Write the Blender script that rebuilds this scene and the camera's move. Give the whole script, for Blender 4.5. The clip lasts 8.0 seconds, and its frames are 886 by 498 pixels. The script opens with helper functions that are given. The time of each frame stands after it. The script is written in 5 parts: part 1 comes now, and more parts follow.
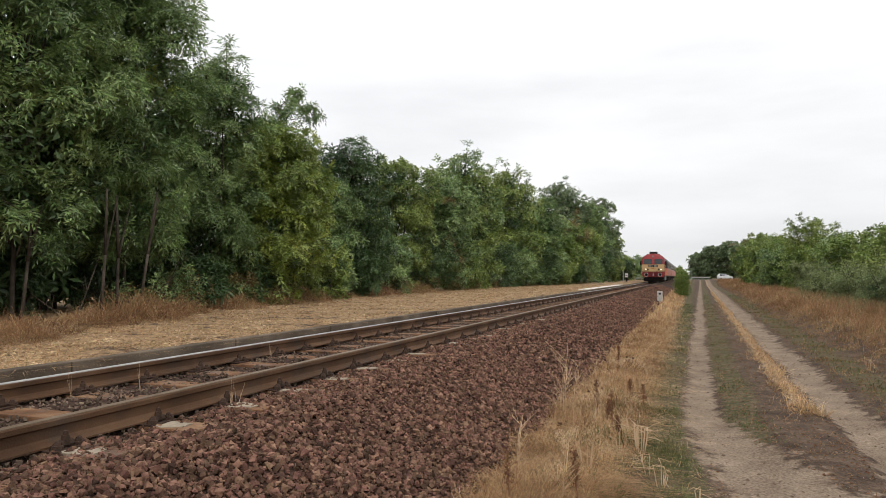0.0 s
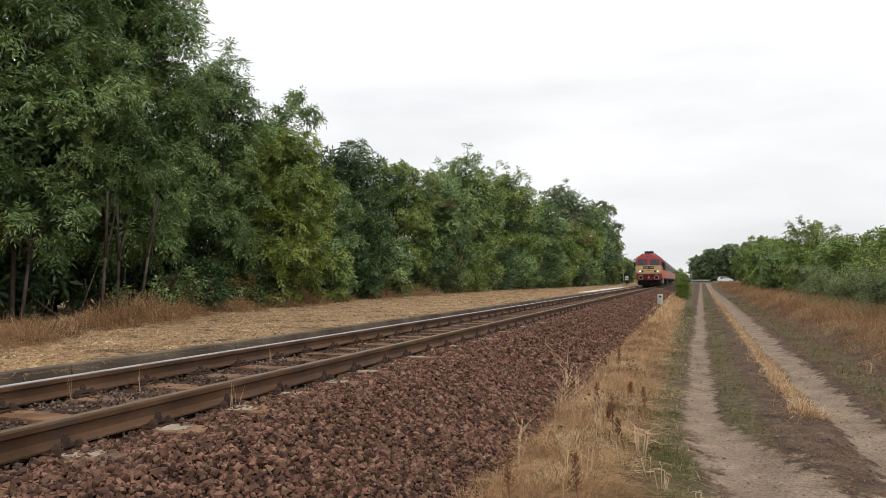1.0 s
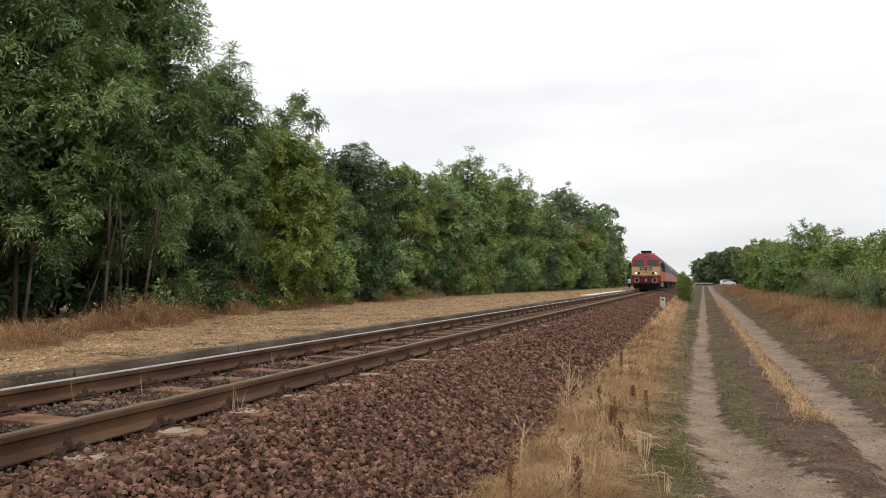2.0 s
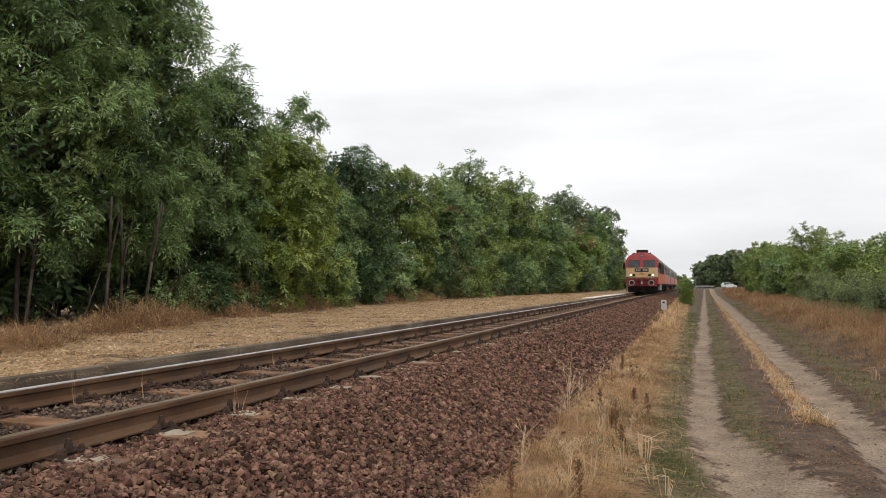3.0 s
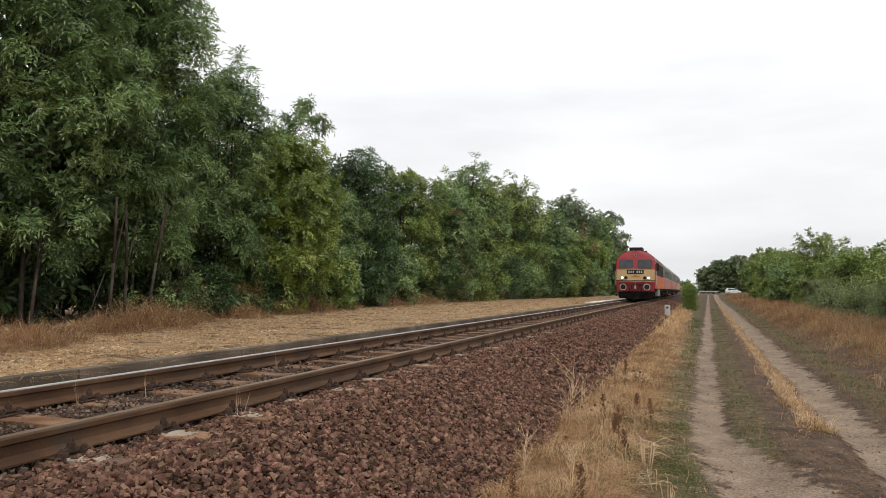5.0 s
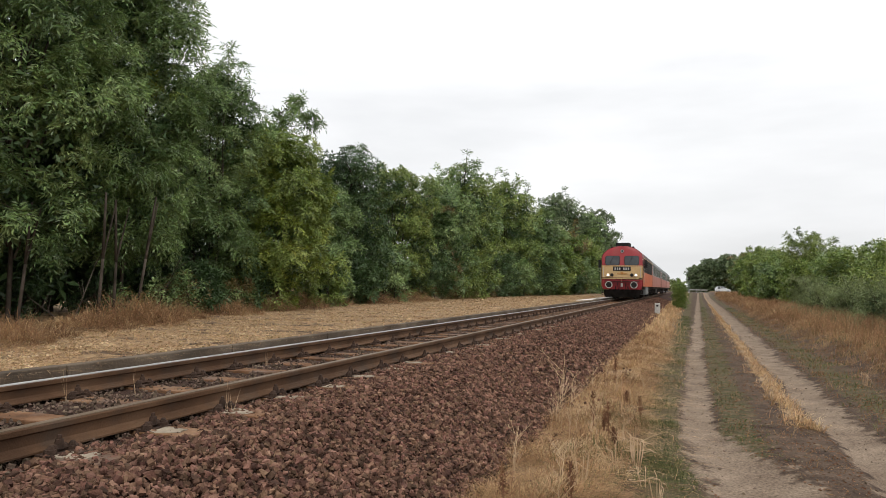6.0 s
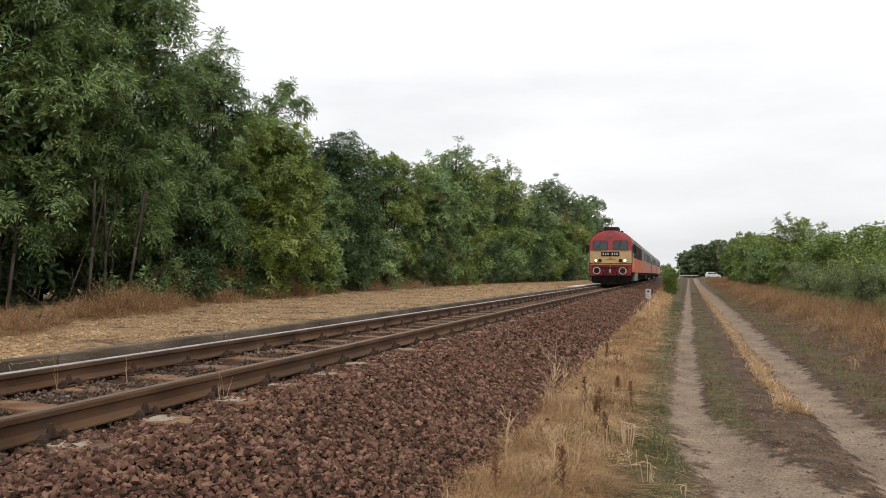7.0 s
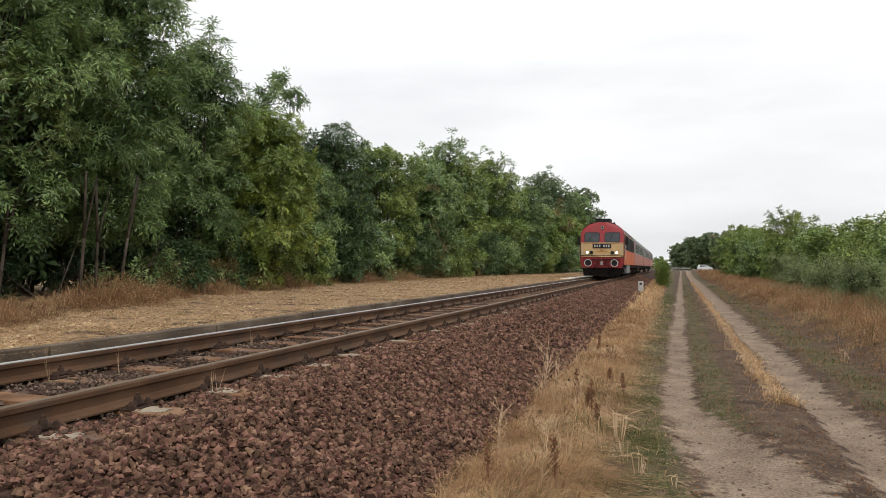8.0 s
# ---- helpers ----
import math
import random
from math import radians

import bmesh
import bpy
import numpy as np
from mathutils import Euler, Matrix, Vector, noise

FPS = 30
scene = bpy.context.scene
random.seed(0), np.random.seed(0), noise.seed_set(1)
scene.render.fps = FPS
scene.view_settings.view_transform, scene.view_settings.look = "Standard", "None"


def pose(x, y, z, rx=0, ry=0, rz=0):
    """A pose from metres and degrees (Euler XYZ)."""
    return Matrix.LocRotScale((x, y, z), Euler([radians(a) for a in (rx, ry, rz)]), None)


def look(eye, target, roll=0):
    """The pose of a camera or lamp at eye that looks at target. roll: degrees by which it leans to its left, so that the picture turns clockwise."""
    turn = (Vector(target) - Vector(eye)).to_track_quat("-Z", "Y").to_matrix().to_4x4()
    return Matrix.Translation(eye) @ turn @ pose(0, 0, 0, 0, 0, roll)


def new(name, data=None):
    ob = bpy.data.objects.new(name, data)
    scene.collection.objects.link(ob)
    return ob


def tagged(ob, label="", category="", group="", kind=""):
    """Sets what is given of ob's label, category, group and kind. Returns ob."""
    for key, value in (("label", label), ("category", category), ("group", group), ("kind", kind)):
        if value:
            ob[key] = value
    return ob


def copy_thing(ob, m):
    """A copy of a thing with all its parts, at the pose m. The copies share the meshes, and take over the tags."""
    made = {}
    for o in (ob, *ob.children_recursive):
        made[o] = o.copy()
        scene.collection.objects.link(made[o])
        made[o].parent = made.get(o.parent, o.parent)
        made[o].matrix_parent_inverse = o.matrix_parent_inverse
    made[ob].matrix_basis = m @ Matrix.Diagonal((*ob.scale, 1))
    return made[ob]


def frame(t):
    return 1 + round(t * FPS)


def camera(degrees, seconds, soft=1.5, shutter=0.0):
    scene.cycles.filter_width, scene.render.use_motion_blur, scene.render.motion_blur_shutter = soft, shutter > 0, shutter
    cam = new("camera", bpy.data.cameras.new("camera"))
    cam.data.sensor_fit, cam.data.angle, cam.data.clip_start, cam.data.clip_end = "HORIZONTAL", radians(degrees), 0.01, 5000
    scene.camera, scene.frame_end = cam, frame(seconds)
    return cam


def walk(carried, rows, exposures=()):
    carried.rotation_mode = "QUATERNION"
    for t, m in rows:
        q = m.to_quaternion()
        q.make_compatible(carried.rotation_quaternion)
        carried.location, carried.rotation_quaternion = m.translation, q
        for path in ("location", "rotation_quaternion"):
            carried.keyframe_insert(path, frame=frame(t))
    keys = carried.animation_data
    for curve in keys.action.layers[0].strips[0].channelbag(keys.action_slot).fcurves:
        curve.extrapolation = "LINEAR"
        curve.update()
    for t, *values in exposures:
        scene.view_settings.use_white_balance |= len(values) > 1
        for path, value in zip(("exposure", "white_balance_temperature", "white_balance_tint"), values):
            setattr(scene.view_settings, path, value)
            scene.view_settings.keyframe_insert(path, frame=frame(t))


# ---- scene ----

# ---------- camera ----------
EYE = (0.0, 0.0, 1.548)
# seconds, turn to the left of the track, tilt up, lean to the left (degrees)
TURNS = [(0.0, 19.726, 2.271, 0.036), (0.5, 19.722, 2.392, 0.010), (1.0, 19.753, 2.506, 0.060), (1.5, 19.800, 2.625, 0.050),
         (1.7, 19.860, 2.680, 0.057), (2.8, 19.990, 2.927, 0.117), (3.0, 20.014, 2.972, 0.140), (3.5, 20.150, 3.058, 0.300),
         (4.0, 20.290, 3.145, 0.399), (4.5, 20.365, 3.175, 0.561), (4.7, 20.400, 3.225, 0.607), (5.8, 19.754, 3.110, 0.860),
         (6.0, 19.594, 3.010, 0.880), (6.5, 19.189, 2.447, 0.650), (7.0, 18.882, 1.922, 0.597), (7.5, 18.593, 1.532, 0.580), (8.0, 18.310, 1.251, 0.740)]


def aim(turn, tilt, lean):
    a, b = radians(turn), radians(tilt)
    way = Vector((-math.sin(a) * math.cos(b), math.cos(a) * math.cos(b), math.sin(b)))
    return look(EYE, Vector(EYE) + way * 10, lean)


cam = camera(66.0, 8.0, soft=0.65)
walk(cam, [(t, aim(a, b, c)) for t, a, b, c in TURNS])

# ---------- world and sun ----------
SUN_EL, SUN_AZ = radians(54), radians(140)
world = bpy.data.worlds.new("overcast_sky")
scene.world = world
world.use_nodes = True
wn, wl = world.node_tree.nodes, world.node_tree.links
wn.clear()
w_out, w_bg = wn.new("ShaderNodeOutputWorld"), wn.new("ShaderNodeBackground")
w_sky = wn.new("ShaderNodeTexSky")
w_sky.sky_type, w_sky.sun_disc = "NISHITA", False
w_sky.sun_elevation, w_sky.sun_rotation = SUN_EL, SUN_AZ
w_sky.dust_density, w_sky.air_density = 3.0, 1.0
w_gain = wn.new("ShaderNodeMix")
w_gain.data_type = "RGBA"
w_co, w_map, w_noise, w_ramp = wn.new("ShaderNodeTexCoord"), wn.new("ShaderNodeMapping"), wn.new("ShaderNodeTexNoise"), wn.new("ShaderNodeMapRange")
w_map.inputs["Scale"].default_value = (1.2, 1.2, 5.0)
w_noise.inputs["Scale"].default_value, w_noise.inputs["Detail"].default_value = 1.6, 5
w_ramp.inputs["From Min"].default_value, w_ramp.inputs["From Max"].default_value = 0.3, 0.7
w_ramp.inputs["To Min"].default_value, w_ramp.inputs["To Max"].default_value = 0.90, 0.99
wl.new(w_co.outputs["Generated"], w_map.inputs["Vector"])
wl.new(w_map.outputs[0], w_noise.inputs["Vector"])
wl.new(w_noise.outputs["Fac"], w_ramp.inputs["Value"])
wl.new(w_ramp.outputs[0], w_gain.inputs["Factor"])
wl.new(w_sky.outputs[0], w_gain.inputs["A"])
# a cloud layer, brighter overhead than at the horizon
w_split, w_rise, w_cloud = wn.new("ShaderNodeSeparateXYZ"), wn.new("ShaderNodeMapRange"), wn.new("ShaderNodeVectorMath")
wl.new(w_co.outputs["Generated"], w_split.inputs[0])
wl.new(w_split.outputs["Z"], w_rise.inputs["Value"])
w_rise.inputs["To Min"].default_value, w_rise.inputs["To Max"].default_value = 0.90, 1.58
w_soft, w_thin = wn.new("ShaderNodeMapRange"), wn.new("ShaderNodeMath")
w_soft.inputs["From Min"].default_value, w_soft.inputs["From Max"].default_value = 0.35, 0.65
w_soft.inputs["To Min"].default_value, w_soft.inputs["To Max"].default_value = 0.88, 1.04
w_thin.operation = "MULTIPLY"
wl.new(w_noise.outputs["Fac"], w_soft.inputs["Value"])
wl.new(w_rise.outputs[0], w_thin.inputs[0])
wl.new(w_soft.outputs[0], w_thin.inputs[1])
w_cloud.operation = "SCALE"
w_cloud.inputs[0].default_value = (9.66, 9.72, 9.84)
wl.new(w_thin.outputs[0], w_cloud.inputs["Scale"])
wl.new(w_cloud.outputs[0], w_gain.inputs["B"])
wl.new(w_gain.outputs["Result"], w_bg.inputs["Color"])
w_bg.inputs["Strength"].default_value = 0.105
wl.new(w_bg.outputs[0], w_out.inputs[0])

sun = new("sun", bpy.data.lights.new("sun", "SUN"))
sun.data.energy, sun.data.angle, sun.data.color = 1.15, radians(16), (1.0, 0.95, 0.87)
sun.matrix_world = look((0, 0, 60), Vector((0, 0, 60)) - Vector((math.sin(SUN_AZ) * math.cos(SUN_EL), math.cos(SUN_AZ) * math.cos(SUN_EL), math.sin(SUN_EL))))
scene.view_settings.exposure = 0.0

# ---------- materials ----------


def material(name, colors, scale=5.0, rough=0.8, metal=0.0, bump=0.3, fine=40.0, stain=None, stain_scale=0.8, spec=0.14, island=0.0, coords="Object", translucent=0.0, single=0.0):
    """Procedural surface: colours mixed by noise at two scales, optional stains, fine relief."""
    m = bpy.data.materials.new(name)
    m.use_nodes = True
    n, l = m.node_tree.nodes, m.node_tree.links
    b = n["Principled BSDF"]
    b.inputs["Roughness"].default_value, b.inputs["Metallic"].default_value = rough, metal
    b.inputs["Specular IOR Level"].default_value = spec
    co = n.new("ShaderNodeTexCoord")
    src = n.new("ShaderNodeNewGeometry").outputs["Position"] if coords == "World" else co.outputs[coords]
    big = n.new("ShaderNodeTexNoise")
    big.inputs["Scale"].default_value, big.inputs["Detail"].default_value = scale, 6
    l.new(src, big.inputs["Vector"])
    ramp = n.new("ShaderNodeValToRGB")
    els = ramp.color_ramp.elements
    while len(els) < len(colors):
        els.new(0.5)
    for i, c in enumerate(colors):
        els[i].position = 0.32 + 0.36 * i / max(1, len(colors) - 1)
        els[i].color = (*c, 1)
    l.new(big.outputs["Fac"], ramp.inputs["Fac"])
    col = ramp.outputs["Color"]
    small = n.new("ShaderNodeTexNoise")
    small.inputs["Scale"].default_value, small.inputs["Detail"].default_value = fine, 4
    l.new(src, small.inputs["Vector"])
    if stain:
        st, mr, mx = n.new("ShaderNodeTexNoise"), n.new("ShaderNodeMapRange"), n.new("ShaderNodeMix")
        st.inputs["Scale"].default_value, st.inputs["Detail"].default_value = stain_scale, 8
        l.new(src, st.inputs["Vector"])
        mr.inputs["From Min"].default_value, mr.inputs["From Max"].default_value, mr.inputs["To Max"].default_value = 0.5, 0.68, 0.85
        l.new(st.outputs["Fac"], mr.inputs["Value"])
        mx.data_type = "RGBA"
        l.new(mr.outputs[0], mx.inputs["Factor"])
        l.new(col, mx.inputs["A"])
        mx.inputs["B"].default_value = (*stain, 1)
        col = mx.outputs["Result"]
    hs = n.new("ShaderNodeHueSaturation")
    va = n.new("ShaderNodeMapRange")
    va.inputs["To Min"].default_value, va.inputs["To Max"].default_value = 0.72, 1.28
    l.new(small.outputs["Fac"], va.inputs["Value"])
    l.new(col, hs.inputs["Color"])
    if island:
        geo, ir, mul = n.new("ShaderNodeNewGeometry"), n.new("ShaderNodeMapRange"), n.new("ShaderNodeMath")
        ir.inputs["To Min"].default_value, ir.inputs["To Max"].default_value = 1 - island, 1 + island
        l.new(geo.outputs["Random Per Island"], ir.inputs["Value"])
        mul.operation = "MULTIPLY"
        l.new(ir.outputs[0], mul.inputs[0])
        l.new(va.outputs[0], mul.inputs[1])
        l.new(mul.outputs[0], hs.inputs["Value"])
        hr = n.new("ShaderNodeMapRange")
        hr.inputs["To Min"].default_value, hr.inputs["To Max"].default_value = 0.485, 0.515
        w = n.new("ShaderNodeTexWhiteNoise")
        w.noise_dimensions = "1D"
        l.new(geo.outputs["Random Per Island"], w.inputs["W"])
        l.new(w.outputs["Value"], hr.inputs["Value"])
        l.new(hr.outputs[0], hs.inputs["Hue"])
    elif single:
        info, ir, mul = n.new("ShaderNodeObjectInfo"), n.new("ShaderNodeMapRange"), n.new("ShaderNodeMath")
        ir.inputs["To Min"].default_value, ir.inputs["To Max"].default_value = 1 - single, 1 + single
        l.new(info.outputs["Random"], ir.inputs["Value"])
        mul.operation = "MULTIPLY"
        l.new(ir.outputs[0], mul.inputs[0])
        l.new(va.outputs[0], mul.inputs[1])
        l.new(mul.outputs[0], hs.inputs["Value"])
    else:
        l.new(va.outputs[0], hs.inputs["Value"])
    l.new(hs.outputs["Color"], b.inputs["Base Color"])
    if bump:
        bp = n.new("ShaderNodeBump")
        bp.inputs["Strength"].default_value, bp.inputs["Distance"].default_value = bump, 0.02
        l.new(small.outputs["Fac"], bp.inputs["Height"])
        l.new(bp.outputs[0], b.inputs["Normal"])
    if translucent:
        tr, mix = n.new("ShaderNodeBsdfTranslucent"), n.new("ShaderNodeMixShader")
        l.new(hs.outputs["Color"], tr.inputs["Color"])
        mix.inputs[0].default_value = translucent
        l.new(b.outputs[0], mix.inputs[1])
        l.new(tr.outputs[0], mix.inputs[2])
        l.new(mix.outputs[0], n["Material Output"].inputs[0])
    return m


def glow(name, color, strength):
    m = bpy.data.materials.new(name)
    m.use_nodes = True
    b = m.node_tree.nodes["Principled BSDF"]
    b.inputs["Base Color"].default_value = (*color, 1)
    b.inputs["Emission Color"].default_value = (*color, 1)
    b.inputs["Emission Strength"].default_value = strength
    return m


STONE = material("ballast_stone", [(0.064, 0.035, 0.024), (0.124, 0.066, 0.045), (0.195, 0.113, 0.078)], 11, 0.9, bump=0.5, fine=60, island=0.62, coords="World")
STONE_ONE = material("ballast_piece", [(0.064, 0.035, 0.024), (0.124, 0.066, 0.045), (0.195, 0.113, 0.078)], 11, 0.9, bump=0.5, fine=60, single=0.6, coords="World")
CRIB = material("crib_stone", [(0.060, 0.041, 0.030), (0.105, 0.072, 0.052), (0.17, 0.122, 0.09)], 1.5, 0.9, bump=0.5, fine=60, island=0.5, coords="World")
CLOD = material("dry_clod", [(0.12, 0.086, 0.06), (0.20, 0.15, 0.108)], 3, 0.95, bump=0.4, fine=60, island=0.3, coords="World")
# far darker than the stones: shade in the gaps, put into the colour
BED = material("ballast_gap_shade", [(0.022, 0.013, 0.010), (0.045, 0.025, 0.018), (0.075, 0.043, 0.032)], 22, 0.95, bump=1.0, fine=30, coords="World")
RAIL = material("rusty_rail_steel", [(0.070, 0.038, 0.022), (0.108, 0.059, 0.033), (0.145, 0.084, 0.049)], 2.0, 0.7, 0.2, 0.2, 90, stain=(0.08, 0.055, 0.04), stain_scale=3)
# worn steel, its grey raised to stand for the sky's reflection
RAILTOP = material("worn_sky_bright_rail_head", [(0.42, 0.415, 0.41), (0.55, 0.545, 0.54)], 3.0, 0.42, 0.35, 0.05, 120)
RUSTTOP = material("dull_rail_head", [(0.15, 0.108, 0.075), (0.21, 0.155, 0.11)], 3.0, 0.5, 0.4, 0.1, 120)
WOOD = material("weathered_sleeper_wood", [(0.088, 0.048, 0.028), (0.16, 0.082, 0.043), (0.22, 0.13, 0.076)], 3.0, 0.85, bump=0.6, fine=25, stain=(0.14, 0.10, 0.08), stain_scale=2.5, coords="World")
PALEWOOD = material("bleached_sleeper_end", [(0.19, 0.155, 0.115), (0.32, 0.265, 0.20)], 6.0, 0.9, bump=0.6, fine=30, coords="World")
IRON = material("rusty_clip_iron", [(0.034, 0.022, 0.017), (0.078, 0.048, 0.034)], 12, 0.75, 0.3, 0.4, 80)
CONCRETE = material("old_platform_concrete", [(0.080, 0.060, 0.044), (0.125, 0.096, 0.071), (0.185, 0.147, 0.110)], 1.2, 0.9, bump=0.5, fine=35, stain=(0.07, 0.06, 0.048), stain_scale=1.7, coords="World")
PALE_CONCRETE = material("pale_concrete", [(0.6, 0.57, 0.52), (0.72, 0.7, 0.66)], 2, 0.85, bump=0.3, coords="World")
BARK = material("grey_brown_bark", [(0.028, 0.022, 0.017), (0.052, 0.041, 0.032), (0.088, 0.070, 0.056)], 3, 0.95, bump=0.8, fine=18, coords="World")
STRAW = material("dry_straw_grass", [(0.33, 0.195, 0.10), (0.47, 0.305, 0.16), (0.62, 0.46, 0.275)], 1.6, 0.8, bump=0, fine=3, island=0.42, coords="World", translucent=0.3)
RUSSET = material("russet_dead_grass", [(0.175, 0.094, 0.050), (0.285, 0.165, 0.086), (0.41, 0.27, 0.145)], 0.7, 0.85, bump=0, fine=3, island=0.3, coords="World", translucent=0.3)
BROWNWEED = material("dead_brown_weed", [(0.15, 0.078, 0.045), (0.26, 0.145, 0.08)], 4, 0.9, bump=0, fine=3, island=0.35, coords="World", translucent=0.15)
GREENGRASS = material("short_green_grass", [(0.060, 0.082, 0.028), (0.105, 0.122, 0.044), (0.19, 0.17, 0.08)], 1.2, 0.75, bump=0, fine=3, island=0.35, coords="World", translucent=0.3)
PALESTEM = material("bleached_stem", [(0.38, 0.26, 0.14), (0.58, 0.45, 0.29)], 4, 0.8, bump=0, island=0.2, coords="World")
GREYWEED = material("grey_green_weed", [(0.11, 0.115, 0.055), (0.17, 0.165, 0.08), (0.26, 0.22, 0.12)], 0.9, 0.8, bump=0, fine=3, island=0.35, coords="World", translucent=0.25)
LEAFLITTER = material("dry_leaf_litter", [(0.27, 0.17, 0.095), (0.40, 0.28, 0.16), (0.58, 0.45, 0.29)], 1.5, 0.85, bump=0, fine=3, island=0.3, coords="World", translucent=0.2)


def leaf_material(name, colors, spread=0.45, rough=0.34, spec=0.3):
    return material(name, colors, 0.55, rough, bump=0, fine=1.6, island=spread, coords="World", translucent=0.24, spec=spec)


LEAF_DARK = leaf_material("ash_leaf", [(0.098, 0.156, 0.052), (0.165, 0.246, 0.082), (0.26, 0.345, 0.132)], spec=0.5)
LEAF_MID = leaf_material("elder_leaf", [(0.112, 0.160, 0.038), (0.184, 0.244, 0.060), (0.275, 0.325, 0.092)])
LEAF_YELLOW = leaf_material("yellowing_leaf", [(0.145, 0.195, 0.036), (0.220, 0.275, 0.050), (0.335, 0.355, 0.072)])
# oak green, also the dark green that paints shade inside crowns and hedge
LEAF_DEEP = leaf_material("oak_and_shade_leaf", [(0.038, 0.070, 0.027), (0.063, 0.108, 0.039), (0.098, 0.152, 0.058)])
LEAF_GREY = leaf_material("silvery_shrub_leaf", [(0.14, 0.178, 0.070), (0.205, 0.248, 0.105), (0.285, 0.32, 0.15)])
LEAF_SAGE = leaf_material("grey_green_leaf", [(0.10, 0.142, 0.066), (0.152, 0.20, 0.098), (0.21, 0.262, 0.136)])
LEAF_LIGHT = leaf_material("acacia_leaf", [(0.088, 0.140, 0.030), (0.145, 0.205, 0.044), (0.21, 0.262, 0.060)])
LEAF_BROWN = leaf_material("turning_leaf", [(0.11, 0.085, 0.035), (0.16, 0.12, 0.045), (0.22, 0.15, 0.06)])

RED = material("red_loco_paint", [(0.245, 0.018, 0.023), (0.30, 0.025, 0.029)], 1.5, 0.45, bump=0.03, stain=(0.25, 0.04, 0.035), stain_scale=1.2, spec=0.4)
ORANGE = material("orange_side_paint", [(0.56, 0.13, 0.055), (0.62, 0.165, 0.07)], 1.5, 0.45, bump=0.03, stain=(0.45, 0.12, 0.06), spec=0.4)
CREAM = material("cream_paint", [(0.51, 0.335, 0.155), (0.575, 0.39, 0.195)], 1.5, 0.5, bump=0.03, stain=(0.52, 0.36, 0.2), spec=0.4)
BLACK = material("sooty_black_paint", [(0.012, 0.012, 0.013), (0.03, 0.028, 0.027)], 3, 0.6, bump=0.1)
UNDER = material("brake_dust_black", [(0.018, 0.015, 0.014), (0.045, 0.038, 0.034)], 3, 0.85, bump=0.3)
ROOFGREY = material("grey_coach_roof", [(0.20, 0.21, 0.21), (0.28, 0.29, 0.29)], 2, 0.6, bump=0.1, stain=(0.15, 0.14, 0.13))
ROOFDARK = material("sooty_loco_roof", [(0.10, 0.085, 0.08), (0.16, 0.13, 0.12)], 2, 0.7, bump=0.1, stain=(0.06, 0.055, 0.05))
GOLD = material("faded_gold_paint", [(0.36, 0.17, 0.05), (0.44, 0.22, 0.07)], 4, 0.5, bump=0.02)
COACHUP = material("grey_green_coach_paint", [(0.18, 0.215, 0.215), (0.24, 0.28, 0.28)], 1.5, 0.5, bump=0.03, stain=(0.19, 0.2, 0.19), spec=0.4)
COACHLOW = material("faded_red_coach_paint", [(0.40, 0.17, 0.14), (0.47, 0.21, 0.175)], 1.5, 0.5, bump=0.03, stain=(0.36, 0.14, 0.11), spec=0.4)
WHITE = material("white_paint", [(0.70, 0.70, 0.69), (0.82, 0.82, 0.81)], 4, 0.6, bump=0.1, stain=(0.5, 0.48, 0.44), stain_scale=6)
DIRTYWHITE = material("weathered_white_paint", [(0.40, 0.385, 0.36), (0.55, 0.53, 0.50)], 5, 0.8, bump=0.3, stain=(0.3, 0.27, 0.23), stain_scale=5)
STEEL = material("pale_buffer_steel", [(0.40, 0.385, 0.365), (0.50, 0.48, 0.455)], 4, 0.5, 0.2, 0.1)
PANE = material("dark_window_glass", [(0.02, 0.025, 0.03), (0.035, 0.04, 0.045)], 2, 0.15, bump=0, spec=0.35)
CABPANE = material("cab_window_glass", [(0.02, 0.023, 0.026), (0.04, 0.044, 0.048)], 2, 0.12, bump=0, spec=0.5)
RUBBER = material("black_rubber", [(0.015, 0.015, 0.016), (0.03, 0.03, 0.03)], 6, 0.8, bump=0.1)
LAMP = glow("lit_headlamp", (1.0, 0.90, 0.70), 3.0)
CARWHITE = material("white_car_paint", [(0.5, 0.52, 0.54), (0.58, 0.6, 0.62)], 3, 0.3, bump=0, spec=0.4)
GREYMETAL = material("galvanised_steel", [(0.3, 0.31, 0.32), (0.42, 0.43, 0.44)], 6, 0.5, 0.6, 0.1)

# ---------- building helpers ----------
RAIL_Z, NEAR_X, FAR_X, MID_X = 0.70, -3.584, -5.091, -4.337
rng = np.random.default_rng(7)


def link(name, bm, mats, parent=None, label="", smooth=False):
    me = bpy.data.meshes.new(name)
    bm.to_mesh(me)
    bm.free()
    for m in (mats if isinstance(mats, (list, tuple)) else [mats]):
        me.materials.append(m)
    if smooth:
        me.polygons.foreach_set("use_smooth", [True] * len(me.polygons))
    ob = new(name, me)
    if parent:
        ob.parent = parent
    if label:
        ob["label"] = label
    return ob


def part(name, bm, mat, parent, label="", smooth=False):
    return link(name, bm, mat, parent, label, smooth)


def thing(name, label, category, group="", at=(0, 0, 0), kind=""):
    ob = new(name)
    ob.empty_display_size = 0.1
    ob.location = at
    return tagged(ob, label, category, group, kind)


